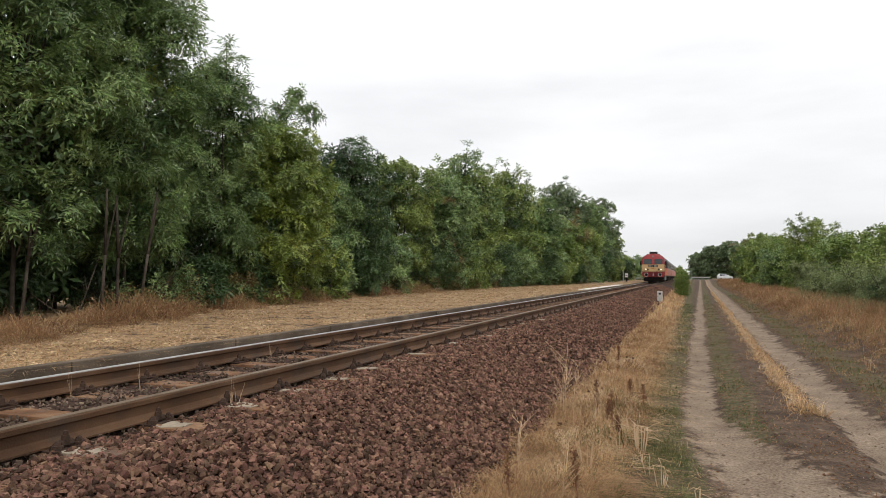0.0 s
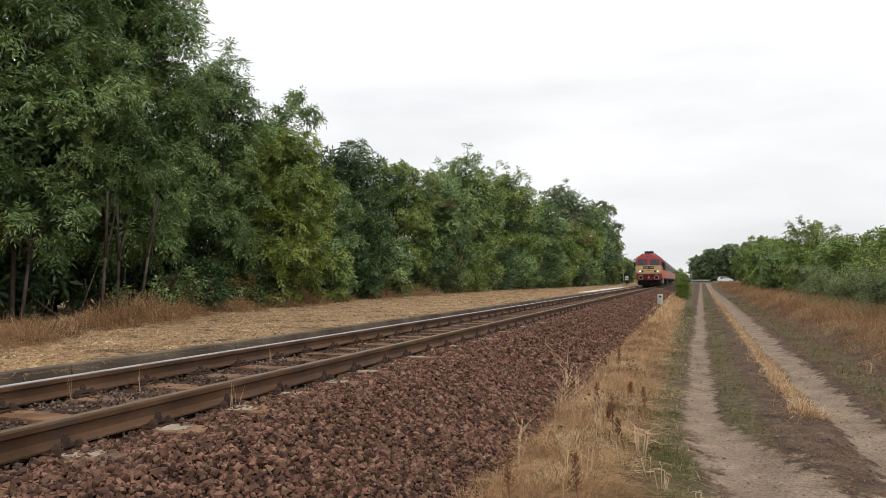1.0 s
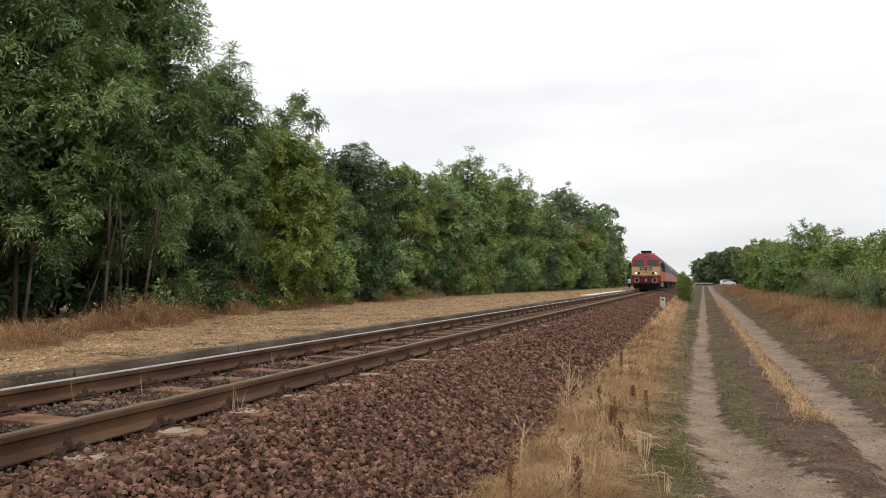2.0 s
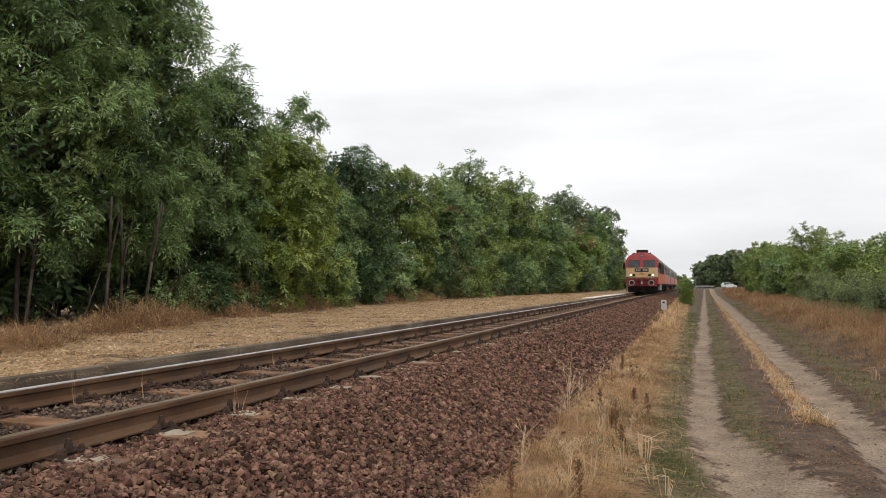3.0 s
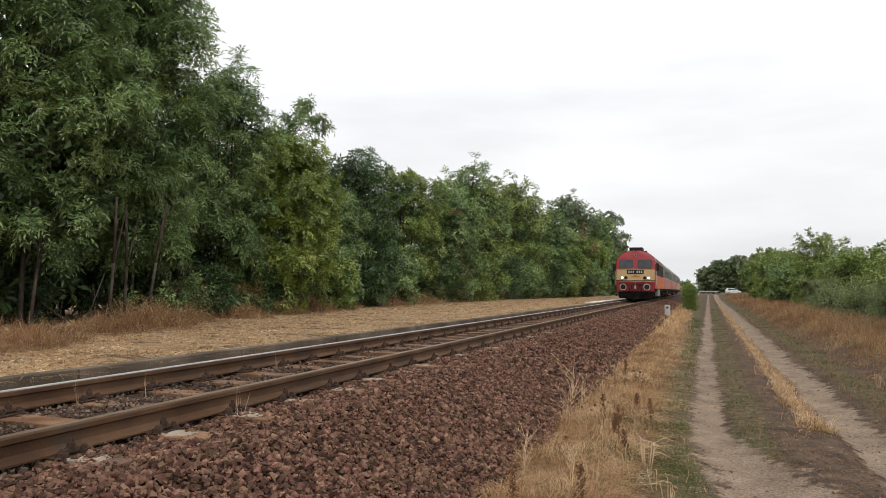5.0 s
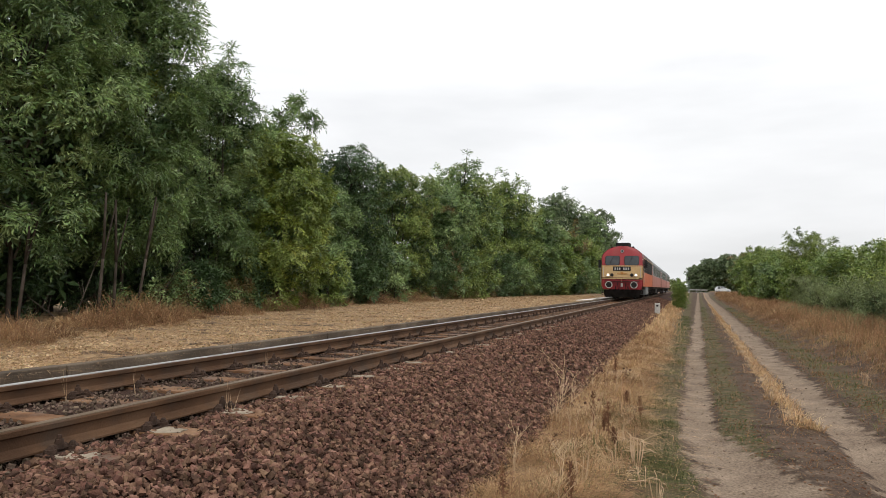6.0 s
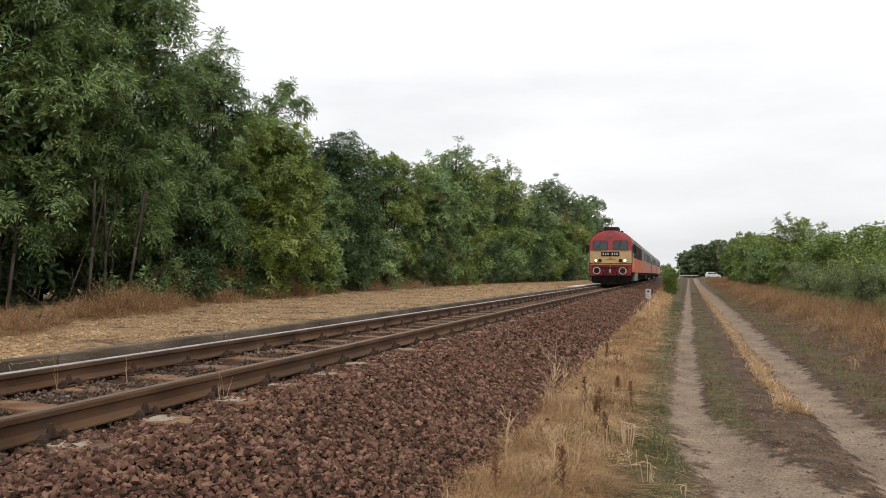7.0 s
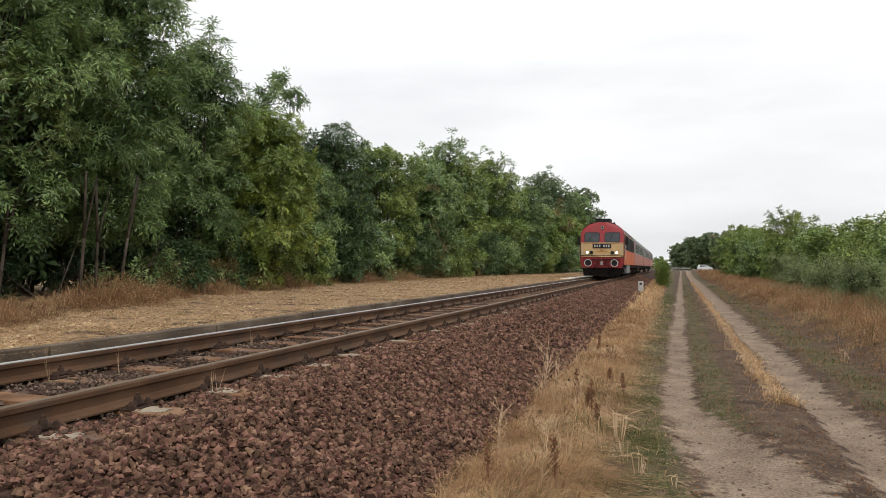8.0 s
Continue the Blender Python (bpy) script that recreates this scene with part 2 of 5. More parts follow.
def box(bm, x0, x1, y0, y1, z0, z1, bevel=0.0):
    made = bmesh.ops.create_cube(bm, size=1, matrix=Matrix.Translation(((x0 + x1) / 2, (y0 + y1) / 2, (z0 + z1) / 2)) @ Matrix.Diagonal((x1 - x0, y1 - y0, z1 - z0, 1)))
    if bevel:
        edges = list({e for v in made["verts"] for e in v.link_edges})
        bmesh.ops.bevel(bm, geom=edges, offset=bevel, segments=2, affect="EDGES", profile=0.6)
    return bm


def boxed(*a, bevel=0.0):
    return box(bmesh.new(), *a, bevel=bevel)


def rod(bm, p, q, r0, r1=None, seg=8, caps=True):
    p, q = Vector(p), Vector(q)
    d = q - p
    m = Matrix.Translation((p + q) / 2) @ d.to_track_quat("Z", "Y").to_matrix().to_4x4()
    bmesh.ops.create_cone(bm, cap_ends=caps, segments=seg, radius1=r0, radius2=r0 if r1 is None else r1, depth=d.length, matrix=m)
    return bm


def raw(name, verts, faces_flat, sizes, mat, parent=None, smooth=False):
    """A mesh from flat arrays: verts (n, 3), loop indices, face sizes."""
    me = bpy.data.meshes.new(name)
    me.vertices.add(len(verts))
    me.vertices.foreach_set("co", np.asarray(verts, np.float32).ravel())
    me.loops.add(len(faces_flat))
    me.loops.foreach_set("vertex_index", np.asarray(faces_flat, np.int32))
    me.polygons.add(len(sizes))
    starts = np.concatenate([[0], np.cumsum(sizes)[:-1]]).astype(np.int32)
    me.polygons.foreach_set("loop_start", starts)
    me.update(calc_edges=True)
    me.validate()
    me.polygons.foreach_set("use_smooth", np.full(len(sizes), smooth))
    for m in (mat if isinstance(mat, (list, tuple)) else [mat]):
        me.materials.append(m)
    ob = new(name, me)
    if parent:
        ob.parent = parent
    return ob


def unit(n):
    v = rng.normal(size=(n, 3))
    return v / np.linalg.norm(v, axis=1, keepdims=True)


def leaves(name, pos, way, length, width, mat, parent=None, simple=False, face=None):
    """Folded pointed leaves: two triangles each, or one for far trees."""
    n = len(pos)
    way = way / np.linalg.norm(way, axis=1, keepdims=True)
    side = np.cross(way, unit(n) if face is None else face)
    side /= np.linalg.norm(side, axis=1, keepdims=True) + 1e-9
    up = np.cross(side, way)
    L, W = np.asarray(length).reshape(-1, 1), np.asarray(width).reshape(-1, 1)
    mid = pos + way * L * 0.45 + up * L * 0.06
    tip = pos + way * L - up * L * 0.1
    if simple:
        v = np.stack([pos - side * W * 0.45, pos + side * W * 0.45 + way * L * 0.3, tip], 1).reshape(-1, 3)
        return raw(name, v, np.arange(3 * n), np.full(n, 3), mat, parent)
    v = np.stack([pos, mid - side * W / 2, tip, mid + side * W / 2], 1).reshape(-1, 3)
    i = np.arange(n)[:, None] * 4
    f = np.concatenate([i, i + 1, i + 2, i, i + 2, i + 3], 1).ravel()
    return raw(name, v, f, np.full(2 * n, 3), mat, parent)


def blades(name, pos, height, width, lean, mat, parent=None):
    """Bent grass blades: a quad and a triangle each."""
    n = len(pos)
    a = rng.uniform(0, 2 * np.pi, n)
    side = np.stack([np.cos(a), np.sin(a), np.zeros(n)], 1) * (np.asarray(width).reshape(-1, 1) / 2)
    b = 3.0 * wob(pos[:, 0], pos[:, 1], 1.6, 2.0) + 2.0 * wob(pos[:, 0], pos[:, 1], 5.0, 5.0) + rng.normal(size=n) * 1.25
    k = (0.25 + np.abs(rng.normal(size=n))) * lean
    H = np.asarray(height).reshape(-1)
    out = np.stack([np.cos(b) * k * H, np.sin(b) * k * H, np.zeros(n)], 1)
    up = np.stack([np.zeros(n), np.zeros(n), H / np.sqrt(1 + k * k)], 1)
    mid, tip = pos + out * 0.3 + up * 0.62, pos + out + up * np.clip(1.0 - 0.25 * k, 0.3, 1)[:, None]
    v = np.stack([pos - side, pos + side, mid + side * 0.7, mid - side * 0.7, tip], 1).reshape(-1, 3)
    i = np.arange(n)[:, None] * 5
    f = np.concatenate([i, i + 1, i + 2, i + 3, i + 3, i + 2, i + 4], 1).ravel()
    return raw(name, v, f, np.tile([4, 3], n), mat, parent)


def wob(x, y, s, k=0.0):
    """Cheap smooth unevenness, about -1 to 1."""
    return (np.sin(x * s * 1.7 + 1.3 + k) * np.cos(y * s * 1.1 + 0.7 * k) + np.sin(x * s * 0.6 - y * s * 1.9 + 2.1 + k) + np.cos(x * s * 2.9 + y * s * 2.3 + 3 * k) * 0.6) / 2.6


# ---------- lie of the land ----------
def sweep_l(y):
    return 0.0165 * np.maximum(y - 11, 0) + 0.022 * np.maximum(9.3 - np.minimum(y, 9.3), 0) ** 2 * (y > 3) + 0.87 * (y <= 3)


def sweep_r(y):
    return 0.0165 * np.maximum(y - 11, 0)


def rut_l(x, y):
    bare = np.clip((8.2 - y) / 2.5, 0, 1) * (y > 2)
    half = 0.17 + 0.012 * np.maximum(11 - y, 0) + 0.22 * bare
    return np.clip(1.35 - np.abs(x - (0.13 + sweep_l(y) + 0.22 * bare + 0.06 * wob(x, y, 0.5) + 0.04 * wob(y, y, 1.9, 1))) / half * 0.85, 0, 1)


def rut_r(x, y):
    return np.clip(1.35 - np.abs(x - (1.70 + sweep_r(y) + 0.07 * wob(x, y, 0.6, 2) + 0.04 * wob(y, y, 2.1, 3))) / (0.22 + 0.0025 * np.clip(y, 0, 60)) * 0.85, 0, 1)


def ground_z(x, y):
    x, y = np.asarray(x, float), np.asarray(y, float)
    near = np.clip(1 - y / 160, 0, 1)
    z = 0.02 * wob(x, y, 1.1) + 0.012 * wob(x, y, 4.1, 1)
    z = z - 0.055 * rut_l(x, y) - 0.065 * rut_r(x, y)
    mid = np.clip(1 - np.abs(x - 0.95 - sweep_r(y)) / 0.6, 0, 1)
    z = z + 0.05 * mid
    strip = np.clip(1 - np.abs(x + 0.95) / 0.6, 0, 1)
    z = z + 0.09 * strip * (1 + 0.5 * wob(x, y, 1.7, 3))
    bank = np.clip((x - 2.75 - sweep_r(y) * 0.9) / 1.4, 0, 1)
    z = z + 0.30 * bank * bank * (3 - 2 * bank)
    left = np.clip((-5.70 - x) / 0.1, 0, 1)
    z = z * (1 - left) + left * (0.668 + 0.02 * wob(x, y, 1.3))
    rise = np.clip((y - 120) / 40, 0, 1)
    rise = rise * rise * (3 - 2 * rise) * np.clip((x + 5.5) / 3.0, 0, 1)
    return z + 0.52 * rise * (1 - left)


def grid_mesh(name, xs, ys, zf, mat, parent=None):
    X, Y = np.meshgrid(xs, ys)
    v = np.stack([X, Y, zf(X, Y)], -1).reshape(-1, 3)
    nx, ny = len(xs), len(ys)
    a = (np.arange(ny - 1)[:, None] * nx + np.arange(nx - 1)[None]).ravel()
    f = np.stack([a, a + 1, a + nx + 1, a + nx], 1).ravel()
    return raw(name, v, f, np.full(len(a), 4), mat, parent, smooth=True)


def ground_material():
    m = bpy.data.materials.new("track_side_earth")
    m.use_nodes = True
    n, l = m.node_tree.nodes, m.node_tree.links
    b = n["Principled BSDF"]
    b.inputs["Roughness"].default_value, b.inputs["Specular IOR Level"].default_value = 0.95, 0.1
    pos = n.new("ShaderNodeNewGeometry").outputs["Position"]

    def nz(s, d=6):
        t = n.new("ShaderNodeTexNoise")
        t.inputs["Scale"].default_value, t.inputs["Detail"].default_value = s, d
        l.new(pos, t.inputs["Vector"])
        return t.outputs["Fac"]

    def blend(fac, a, c):
        mx = n.new("ShaderNodeMix")
        mx.data_type = "RGBA"
        l.new(fac, mx.inputs["Factor"])
        for k, v in (("A", a), ("B", c)):
            if isinstance(v, tuple):
                mx.inputs[k].default_value = (*v, 1)
            else:
                l.new(v, mx.inputs[k])
        return mx.outputs["Result"]

    def rng_map(v, a, c, lo=0.0, hi=1.0):
        r = n.new("ShaderNodeMapRange")
        for k, q in zip(("From Min", "From Max", "To Min", "To Max"), (a, c, lo, hi)):
            r.inputs[k].default_value = q
        l.new(v, r.inputs["Value"])
        return r.outputs[0]

    def zone(name, amp=2.2):
        at = n.new("ShaderNodeAttribute")
        at.attribute_name = name
        ad = n.new("ShaderNodeMath")
        ad.operation = "MULTIPLY_ADD"
        l.new(nz(7, 8), ad.inputs[0])
        ad.inputs[1].default_value = amp
        l.new(at.outputs["Fac"], ad.inputs[2])
        return rng_map(ad.outputs[0], 0.35 + amp / 2, 0.65 + amp / 2)

    soil = blend(rng_map(nz(3.5), 0.35, 0.65), (0.050, 0.034, 0.025), (0.108, 0.074, 0.052))
    dirt = blend(rng_map(nz(2.2), 0.35, 0.65), (0.150, 0.109, 0.078), (0.235, 0.178, 0.13))
    dirt = blend(rng_map(nz(30), 0.55, 0.75, 0, 0.6), dirt, (0.17, 0.125, 0.09))
    green = blend(rng_map(nz(11), 0.4, 0.62), (0.056, 0.054, 0.025), (0.12, 0.088, 0.052))
    straw = blend(rng_map(nz(9), 0.36, 0.64), (0.17, 0.106, 0.062), (0.34, 0.232, 0.13))
    straw = blend(rng_map(nz(40), 0.5, 0.7, 0, 0.7), straw, (0.47, 0.36, 0.23))
    col = blend(zone("green"), soil, green)
    col = blend(zone("straw"), col, straw)
    col = blend(zone("rut", 2.0), col, dirt)
    hs = n.new("ShaderNodeHueSaturation")
    l.new(rng_map(nz(48, 6), 0.3, 0.7, 0.6, 1.4), hs.inputs["Value"])
    l.new(col, hs.inputs["Color"])
    l.new(hs.outputs[0], b.inputs["Base Color"])
    bp = n.new("ShaderNodeBump")
    bp.inputs["Strength"].default_value, bp.inputs["Distance"].default_value = 0.6, 0.03
    l.new(nz(24, 8), bp.inputs["Height"])
    l.new(bp.outputs[0], b.inputs["Normal"])
    return m


EARTH = ground_material()
gx = np.concatenate([[-900, -400, -150, -60], np.arange(-30, -14, 1.2), np.arange(-14, -6.5, 0.25), np.arange(-6.5, -5.5, 0.12), np.arange(-5.4, -1.7, 0.4), np.arange(-1.6, 4.5, 0.07), np.arange(4.5, 30, 1.2), [60, 150, 400, 900]])
gy = np.concatenate([[-300, -80, -30], np.arange(-12, 2, 1.0), np.arange(2, 22, 0.18), np.arange(22, 60, 0.5), np.arange(60, 200, 4.0), [260, 400, 700, 1200, 2500]])
ground = tagged(grid_mesh("ground", gx, gy, ground_z, EARTH), "bare earth ground with two wheel ruts and dry grass", "ground", kind="structure")
GX, GY = [a.ravel() for a in np.meshgrid(gx, gy)]


def zone_data(ob, name, values):
    at = ob.data.attributes.new(name, "FLOAT", "POINT")
    at.data.foreach_set("value", np.asarray(values, np.float32))


def z_green(x, y):
    a = np.clip(1.4 - np.abs(x + 0.30 - sweep_l(y) * 0.6) / 0.26, 0, 1)
    c = np.clip(1.4 - np.abs(x - 0.54 - sweep_r(y) - 0.08 * wob(y, y, 1.1, 2)) / 0.22, 0, 1) * (y > 7)
    d = np.clip(1.3 - np.abs(x - 2.5 - sweep_r(y)) / 0.4, 0, 1) * 0.75
    return np.maximum.reduce([a, c, d, (x > 9) * 0.6 + (y > 210) * 0.8])


def z_straw(x, y):
    a = np.clip((-0.45 + sweep_l(y) * 0.5 - x + 0.16 * wob(x, y, 1.4, 2) + 0.10 * wob(x, y, 4.3, 1)) / 0.4, 0, 1)
    c = np.clip(1.35 - np.abs(x - 1.27 - sweep_r(y)) / 0.14, 0, 1) * (y > 9)
    d = np.clip((x - 3.25 - sweep_r(y)) / 0.6, 0, 1) * 0.5
    worn = np.where(x < -5.6, np.clip(0.72 + 0.55 * wob(x, y, 1.5, 1) + 0.4 * wob(x, y, 4.7, 3) + 0.35 * np.clip(-6.3 - x, -0.6, 0.4), 0.12, 1), 1.0)
    return np.maximum.reduce([a, c, d]) * worn


zone_data(ground, "rut", np.maximum(rut_l(GX, GY), rut_r(GX, GY)))
zone_data(ground, "green", z_green(GX, GY))
zone_data(ground, "straw", z_straw(GX, GY))

# ---------- ballast bed ----------
BED_TOP, SHOULDER, TOE = 0.50, -2.75, -1.42


def bed_z(x, y):
    x = np.asarray(x, float)
    s = np.clip((x - SHOULDER) / (TOE - SHOULDER), 0, 1)
    z = BED_TOP * (1 - s) + 0.03 * s
    z = np.where(x < -5.3, BED_TOP - (-5.3 - x) * 0.1, z)
    return z + 0.02 * wob(x, y, 2.3) - 0.25 * np.clip((x - TOE) / 0.15, 0, 1)


# sheet under the loose stones, coloured dark as the shade between them
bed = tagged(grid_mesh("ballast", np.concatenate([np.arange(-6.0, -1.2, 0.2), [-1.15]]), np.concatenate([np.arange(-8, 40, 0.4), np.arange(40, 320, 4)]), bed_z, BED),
             "reddish crushed stone ballast bed under the track, darkened as shade in the gaps", "ballast", kind="structure")


def stone_shapes(k):
    """k irregular broken stones: hulls of a few random corners."""
    out = []
    for _ in range(k):
        t = bmesh.new()
        grow = rng.uniform(0.62, 1.15, 3)
        corners = np.array([(i, j, k) for i in (-1, 1) for j in (-1, 1) for k in (-1, 1)], float)
        corners[:, 0] += corners[:, 2] * rng.uniform(-0.35, 0.35)
        for c in (corners + rng.normal(size=(8, 3)) * 0.30) * 0.56 * grow:
            t.verts.new(c)
        bmesh.ops.convex_hull(t, input=t.verts[:])
        bmesh.ops.delete(t, geom=[q for q in t.verts if not q.link_faces], context="VERTS")
        t.verts.index_update()
        out.append((np.array([q.co for q in t.verts]), np.array([[q.index for q in face.verts] for face in t.faces])))
        t.free()
    return out


SHAPES = stone_shapes(40)


def turns(n):
    q = rng.normal(size=(n, 4))
    q /= np.linalg.norm(q, axis=1, keepdims=True)
    w, x, y, z = q.T
    return np.stack([1 - 2 * (y * y + z * z), 2 * (x * y - z * w), 2 * (x * z + y * w), 2 * (x * y + z * w), 1 - 2 * (x * x + z * z), 2 * (y * z - x * w),
                     2 * (x * z - y * w), 2 * (y * z + x * w), 1 - 2 * (x * x + y * y)], 1).reshape(-1, 3, 3)


def stones(name, pos, size, mat, parent=None):
    n = len(pos)
    pick = rng.integers(0, len(SHAPES), n)
    size = np.broadcast_to(np.asarray(size, float), (n,))
    vs, fs, start = [], [], 0
    for k, (sv, sf) in enumerate(SHAPES):
        w = np.flatnonzero(pick == k)
        v = np.einsum("nij,nkj->nki", turns(len(w)), sv[None] * size[w, None, None]) + pos[w, None]
        vs.append(v.reshape(-1, 3))
        fs.append((sf.ravel()[None] + np.arange(len(w))[:, None] * len(sv)).ravel() + start)
        start += len(w) * len(sv)
    f = np.concatenate(fs)
    return raw(name, np.concatenate(vs), f, np.full(len(f) // 3, 3), mat, parent)


def scatter(n, x0, x1, y0, y1, bias=1.0):
    """n places, denser towards y0 as bias rises."""
    return rng.uniform(x0, x1, n), y0 + (y1 - y0) * rng.uniform(0, 1, n) ** bias


def lay(n, x0, x1, y0, y1, bias=1.0, lift=0.0, zf=bed_z):
    x, y = scatter(n, x0, x1, y0, y1, bias)
    return np.stack([x, y, zf(x, y) + lift + rng.uniform(-0.010, 0.022, n)], 1)


shoulder = np.concatenate([lay(24000, -3.45, -1.28, 2.3, 9, 1.05, 0.004), lay(1500, -3.45, -1.28, -5, 2.3, 1.0, 0.004)])
tagged(stones("shoulder_stones", shoulder, rng.gamma(9, 0.0024, len(shoulder)).clip(0.011, 0.038), STONE, bed), "loose reddish brown crushed stones", kind="stuff")
shoulder2 = lay(18000, -3.45, -1.30, 9, 26, 1.2, 0.008)
tagged(stones("distant_shoulder_stones", shoulder2, rng.gamma(9, 0.0031, len(shoulder2)).clip(0.016, 0.048), STONE, bed), kind="stuff")
shoulder3 = lay(6500, -3.45, -1.35, 26, 80, 1.4, 0.012)
tagged(stones("far_shoulder_stones", shoulder3, rng.uniform(0.032, 0.065, len(shoulder3)), STONE, bed), kind="stuff")
crib = lay(14500, -5.75, -3.3, 2.2, 40, 1.9, 0.004)
tagged(stones("crib_stones", crib, rng.uniform(0.012, 0.025, len(crib)), CRIB, bed), "small grey brown stones between the sleepers", kind="stuff")
strays = lay(150, -1.4, -0.9, 3.0, 14, 1.3, 0.01, ground_z)
tagged(stones("stray_stones", strays, rng.uniform(0.015, 0.035, len(strays)), STONE, bed), kind="stuff")

# ---------- rails and sleepers ----------
PROFILE = [(-0.070, -0.159), (0.070, -0.159), (0.070, -0.148), (0.020, -0.132), (0.009, -0.115), (0.009, -0.055), (0.034, -0.042), (0.036, -0.012), (0.028, -0.001), (-0.028, -0.001), (-0.036, -0.012), (-0.034, -0.042), (-0.009, -0.055), (-0.009, -0.115), (-0.020, -0.132), (-0.070, -0.148)]


def rail(x, top_mat, label):
    root = thing("rail", label, "rail", "rails of the track", (x, 0, RAIL_Z))
    bm = bmesh.new()
    rings = [[bm.verts.new((px, y, pz)) for px, pz in PROFILE] for y in (-8, 40, 120, 320)]
    for a, c in zip(rings, rings[1:]):
        for i in range(len(PROFILE)):
            j = (i + 1) % len(PROFILE)
            bm.faces.new((a[i], a[j], c[j], c[i]))
    bm.faces.new(rings[0])
    bm.faces.new(rings[-1][::-1])
    bmesh.ops.recalc_face_normals(bm, faces=bm.faces)
    part("rail_body", bm, RAIL, root)
    part("running_surface", boxed(-0.031, 0.031, -8, 320, -0.006, 0.0015), top_mat, root, "worn running surface")
    return root


rail(NEAR_X, RUSTTOP, "rust brown steel rail with dull running surface")
rail(FAR_X, RAILTOP, "rust brown steel rail with worn head, coloured pale for reflected sky")


def splinter(seed):
    """An irregular bleached slab of wood at the sleeper's end."""
    q = random.Random(seed)
    bm = bmesh.new()
    ring_pts = [(0.90, -0.09), (0.97, -0.105), (1.06, -0.08), (1.13, -0.06), (1.15, 0.0), (1.10, 0.055), (1.02, 0.085), (0.95, 0.06), (0.88, 0.01)]
    base = [bm.verts.new((x + q.uniform(-0.03, 0.03), y + q.uniform(-0.022, 0.022), -0.02)) for x, y in ring_pts]
    top = [bm.verts.new((v.co.x, v.co.y, 0.010 + q.uniform(-0.004, 0.006))) for v in base]
    bm.faces.new(top)
    for a in range(len(base)):
        b = (a + 1) % len(base)
        bm.faces.new((base[a], base[b], top[b], top[a]))
    bmesh.ops.recalc_face_normals(bm, faces=bm.faces)
    return bm


def sleeper(seed):
    root = thing("sleeper", "weathered brown wooden sleeper bedded in the ballast", "sleeper", "sleepers under the track")
    bm = boxed(-1.27, 1.27, -0.125, 0.125, -0.16, 0.0, bevel=0.012)
    for v in bm.verts:
        v.co.z += 0.006 * math.sin(v.co.x * 9 + v.co.y * 30)
    part("beam", bm, WOOD, root)
    part("end_top", splinter(seed), PALEWOOD, root, "bleached pale wooden end")
    for rx in (NEAR_X - MID_X, FAR_X - MID_X):
        plate = part("base_plate", boxed(rx - 0.17, rx + 0.17, -0.12, 0.12, 0.001, 0.016, bevel=0.004), IRON, root, "rusty iron base plate")
        for s in (-1, 1):
            cx = rx + s * 0.112
            bm = rod(bmesh.new(), (cx, -0.045, 0.034), (cx, 0.045, 0.034), 0.026, 0.026, 8)
            rod(bm, (cx, 0, 0.03), (cx, 0, 0.086), 0.030, 0.022, 8)
            rod(bm, (cx, 0, 0.084), (cx, 0, 0.110), 0.016, 0.012, 6)
            part("clip_bolt", bm, IRON, plate)
            for dy in (-0.08, 0.08):
                bm = rod(bmesh.new(), (cx + s * 0.02, dy, -0.004), (cx + s * 0.02, dy * 0.94, 0.040), 0.040, 0.034, 8)
                rod(bm, (cx + s * 0.02, dy * 0.94, 0.038), (cx + s * 0.024, dy * 0.9, 0.062), 0.026, 0.014, 8)
                part("screw", bm, IRON, plate)
    return root


SLEEPER_Z, STEP, FIRST = 0.524, 0.7502, 4.106
bases = [sleeper(k) for k in range(4)]
for k, ob in enumerate(bases):
    ob.matrix_basis = pose(MID_X, (FIRST + k) * STEP, SLEEPER_Z)
r = random.Random(3)
for i in range(-4, 92):
    if i not in (0, 1, 2, 3):
        copy_thing(bases[(i * 7 + i // 3) % 4], pose(MID_X + r.uniform(-0.04, 0.04), (FIRST + i) * STEP, SLEEPER_Z + r.uniform(-0.006, 0.004), 0, 0, r.uniform(-1.2, 1.2)))

# ---------- platform ----------
platform = thing("platform", "low overgrown earth platform with a concrete edge", "platform", kind="structure")
EDGE_X = -5.74
for i in range(46):
    y0 = -0.05 + i * 2.60
    bm = boxed(EDGE_X - 0.14, EDGE_X, y0 + 0.012, y0 + 2.588, 0.28, 0.70 + r.uniform(-0.008, 0.006), bevel=0.012)
    part("edge_slab", bm, CONCRETE, platform)
part("pale_paving", boxed(-6.6, -6.06, 44, 70, 0.60, 0.712, bevel=0.01), PALE_CONCRETE, platform, "pale concrete paving strip")

# ---------- trees and shrubs ----------
def limb_mesh(base, top, thick, bend=0.3):
    """A tapered trunk of several joints."""
    bm = bmesh.new()
    pts = [Vector(base)]
    steps = 6
    for i in range(1, steps + 1):
        pts.append(Vector(base).lerp(Vector(top), i / steps) + Vector((rng.normal() * bend * 0.3, rng.normal() * bend * 0.3, 0)))
    for i, (p, q) in enumerate(zip(pts, pts[1:])):
        rod(bm, p, q, thick * (1 - 0.8 * i / steps), thick * (1 - 0.8 * (i + 1) / steps), 7, False)
    return bm


def unit_rows(v):
    return v / (np.linalg.norm(v, axis=-1, keepdims=True) + 1e-9)


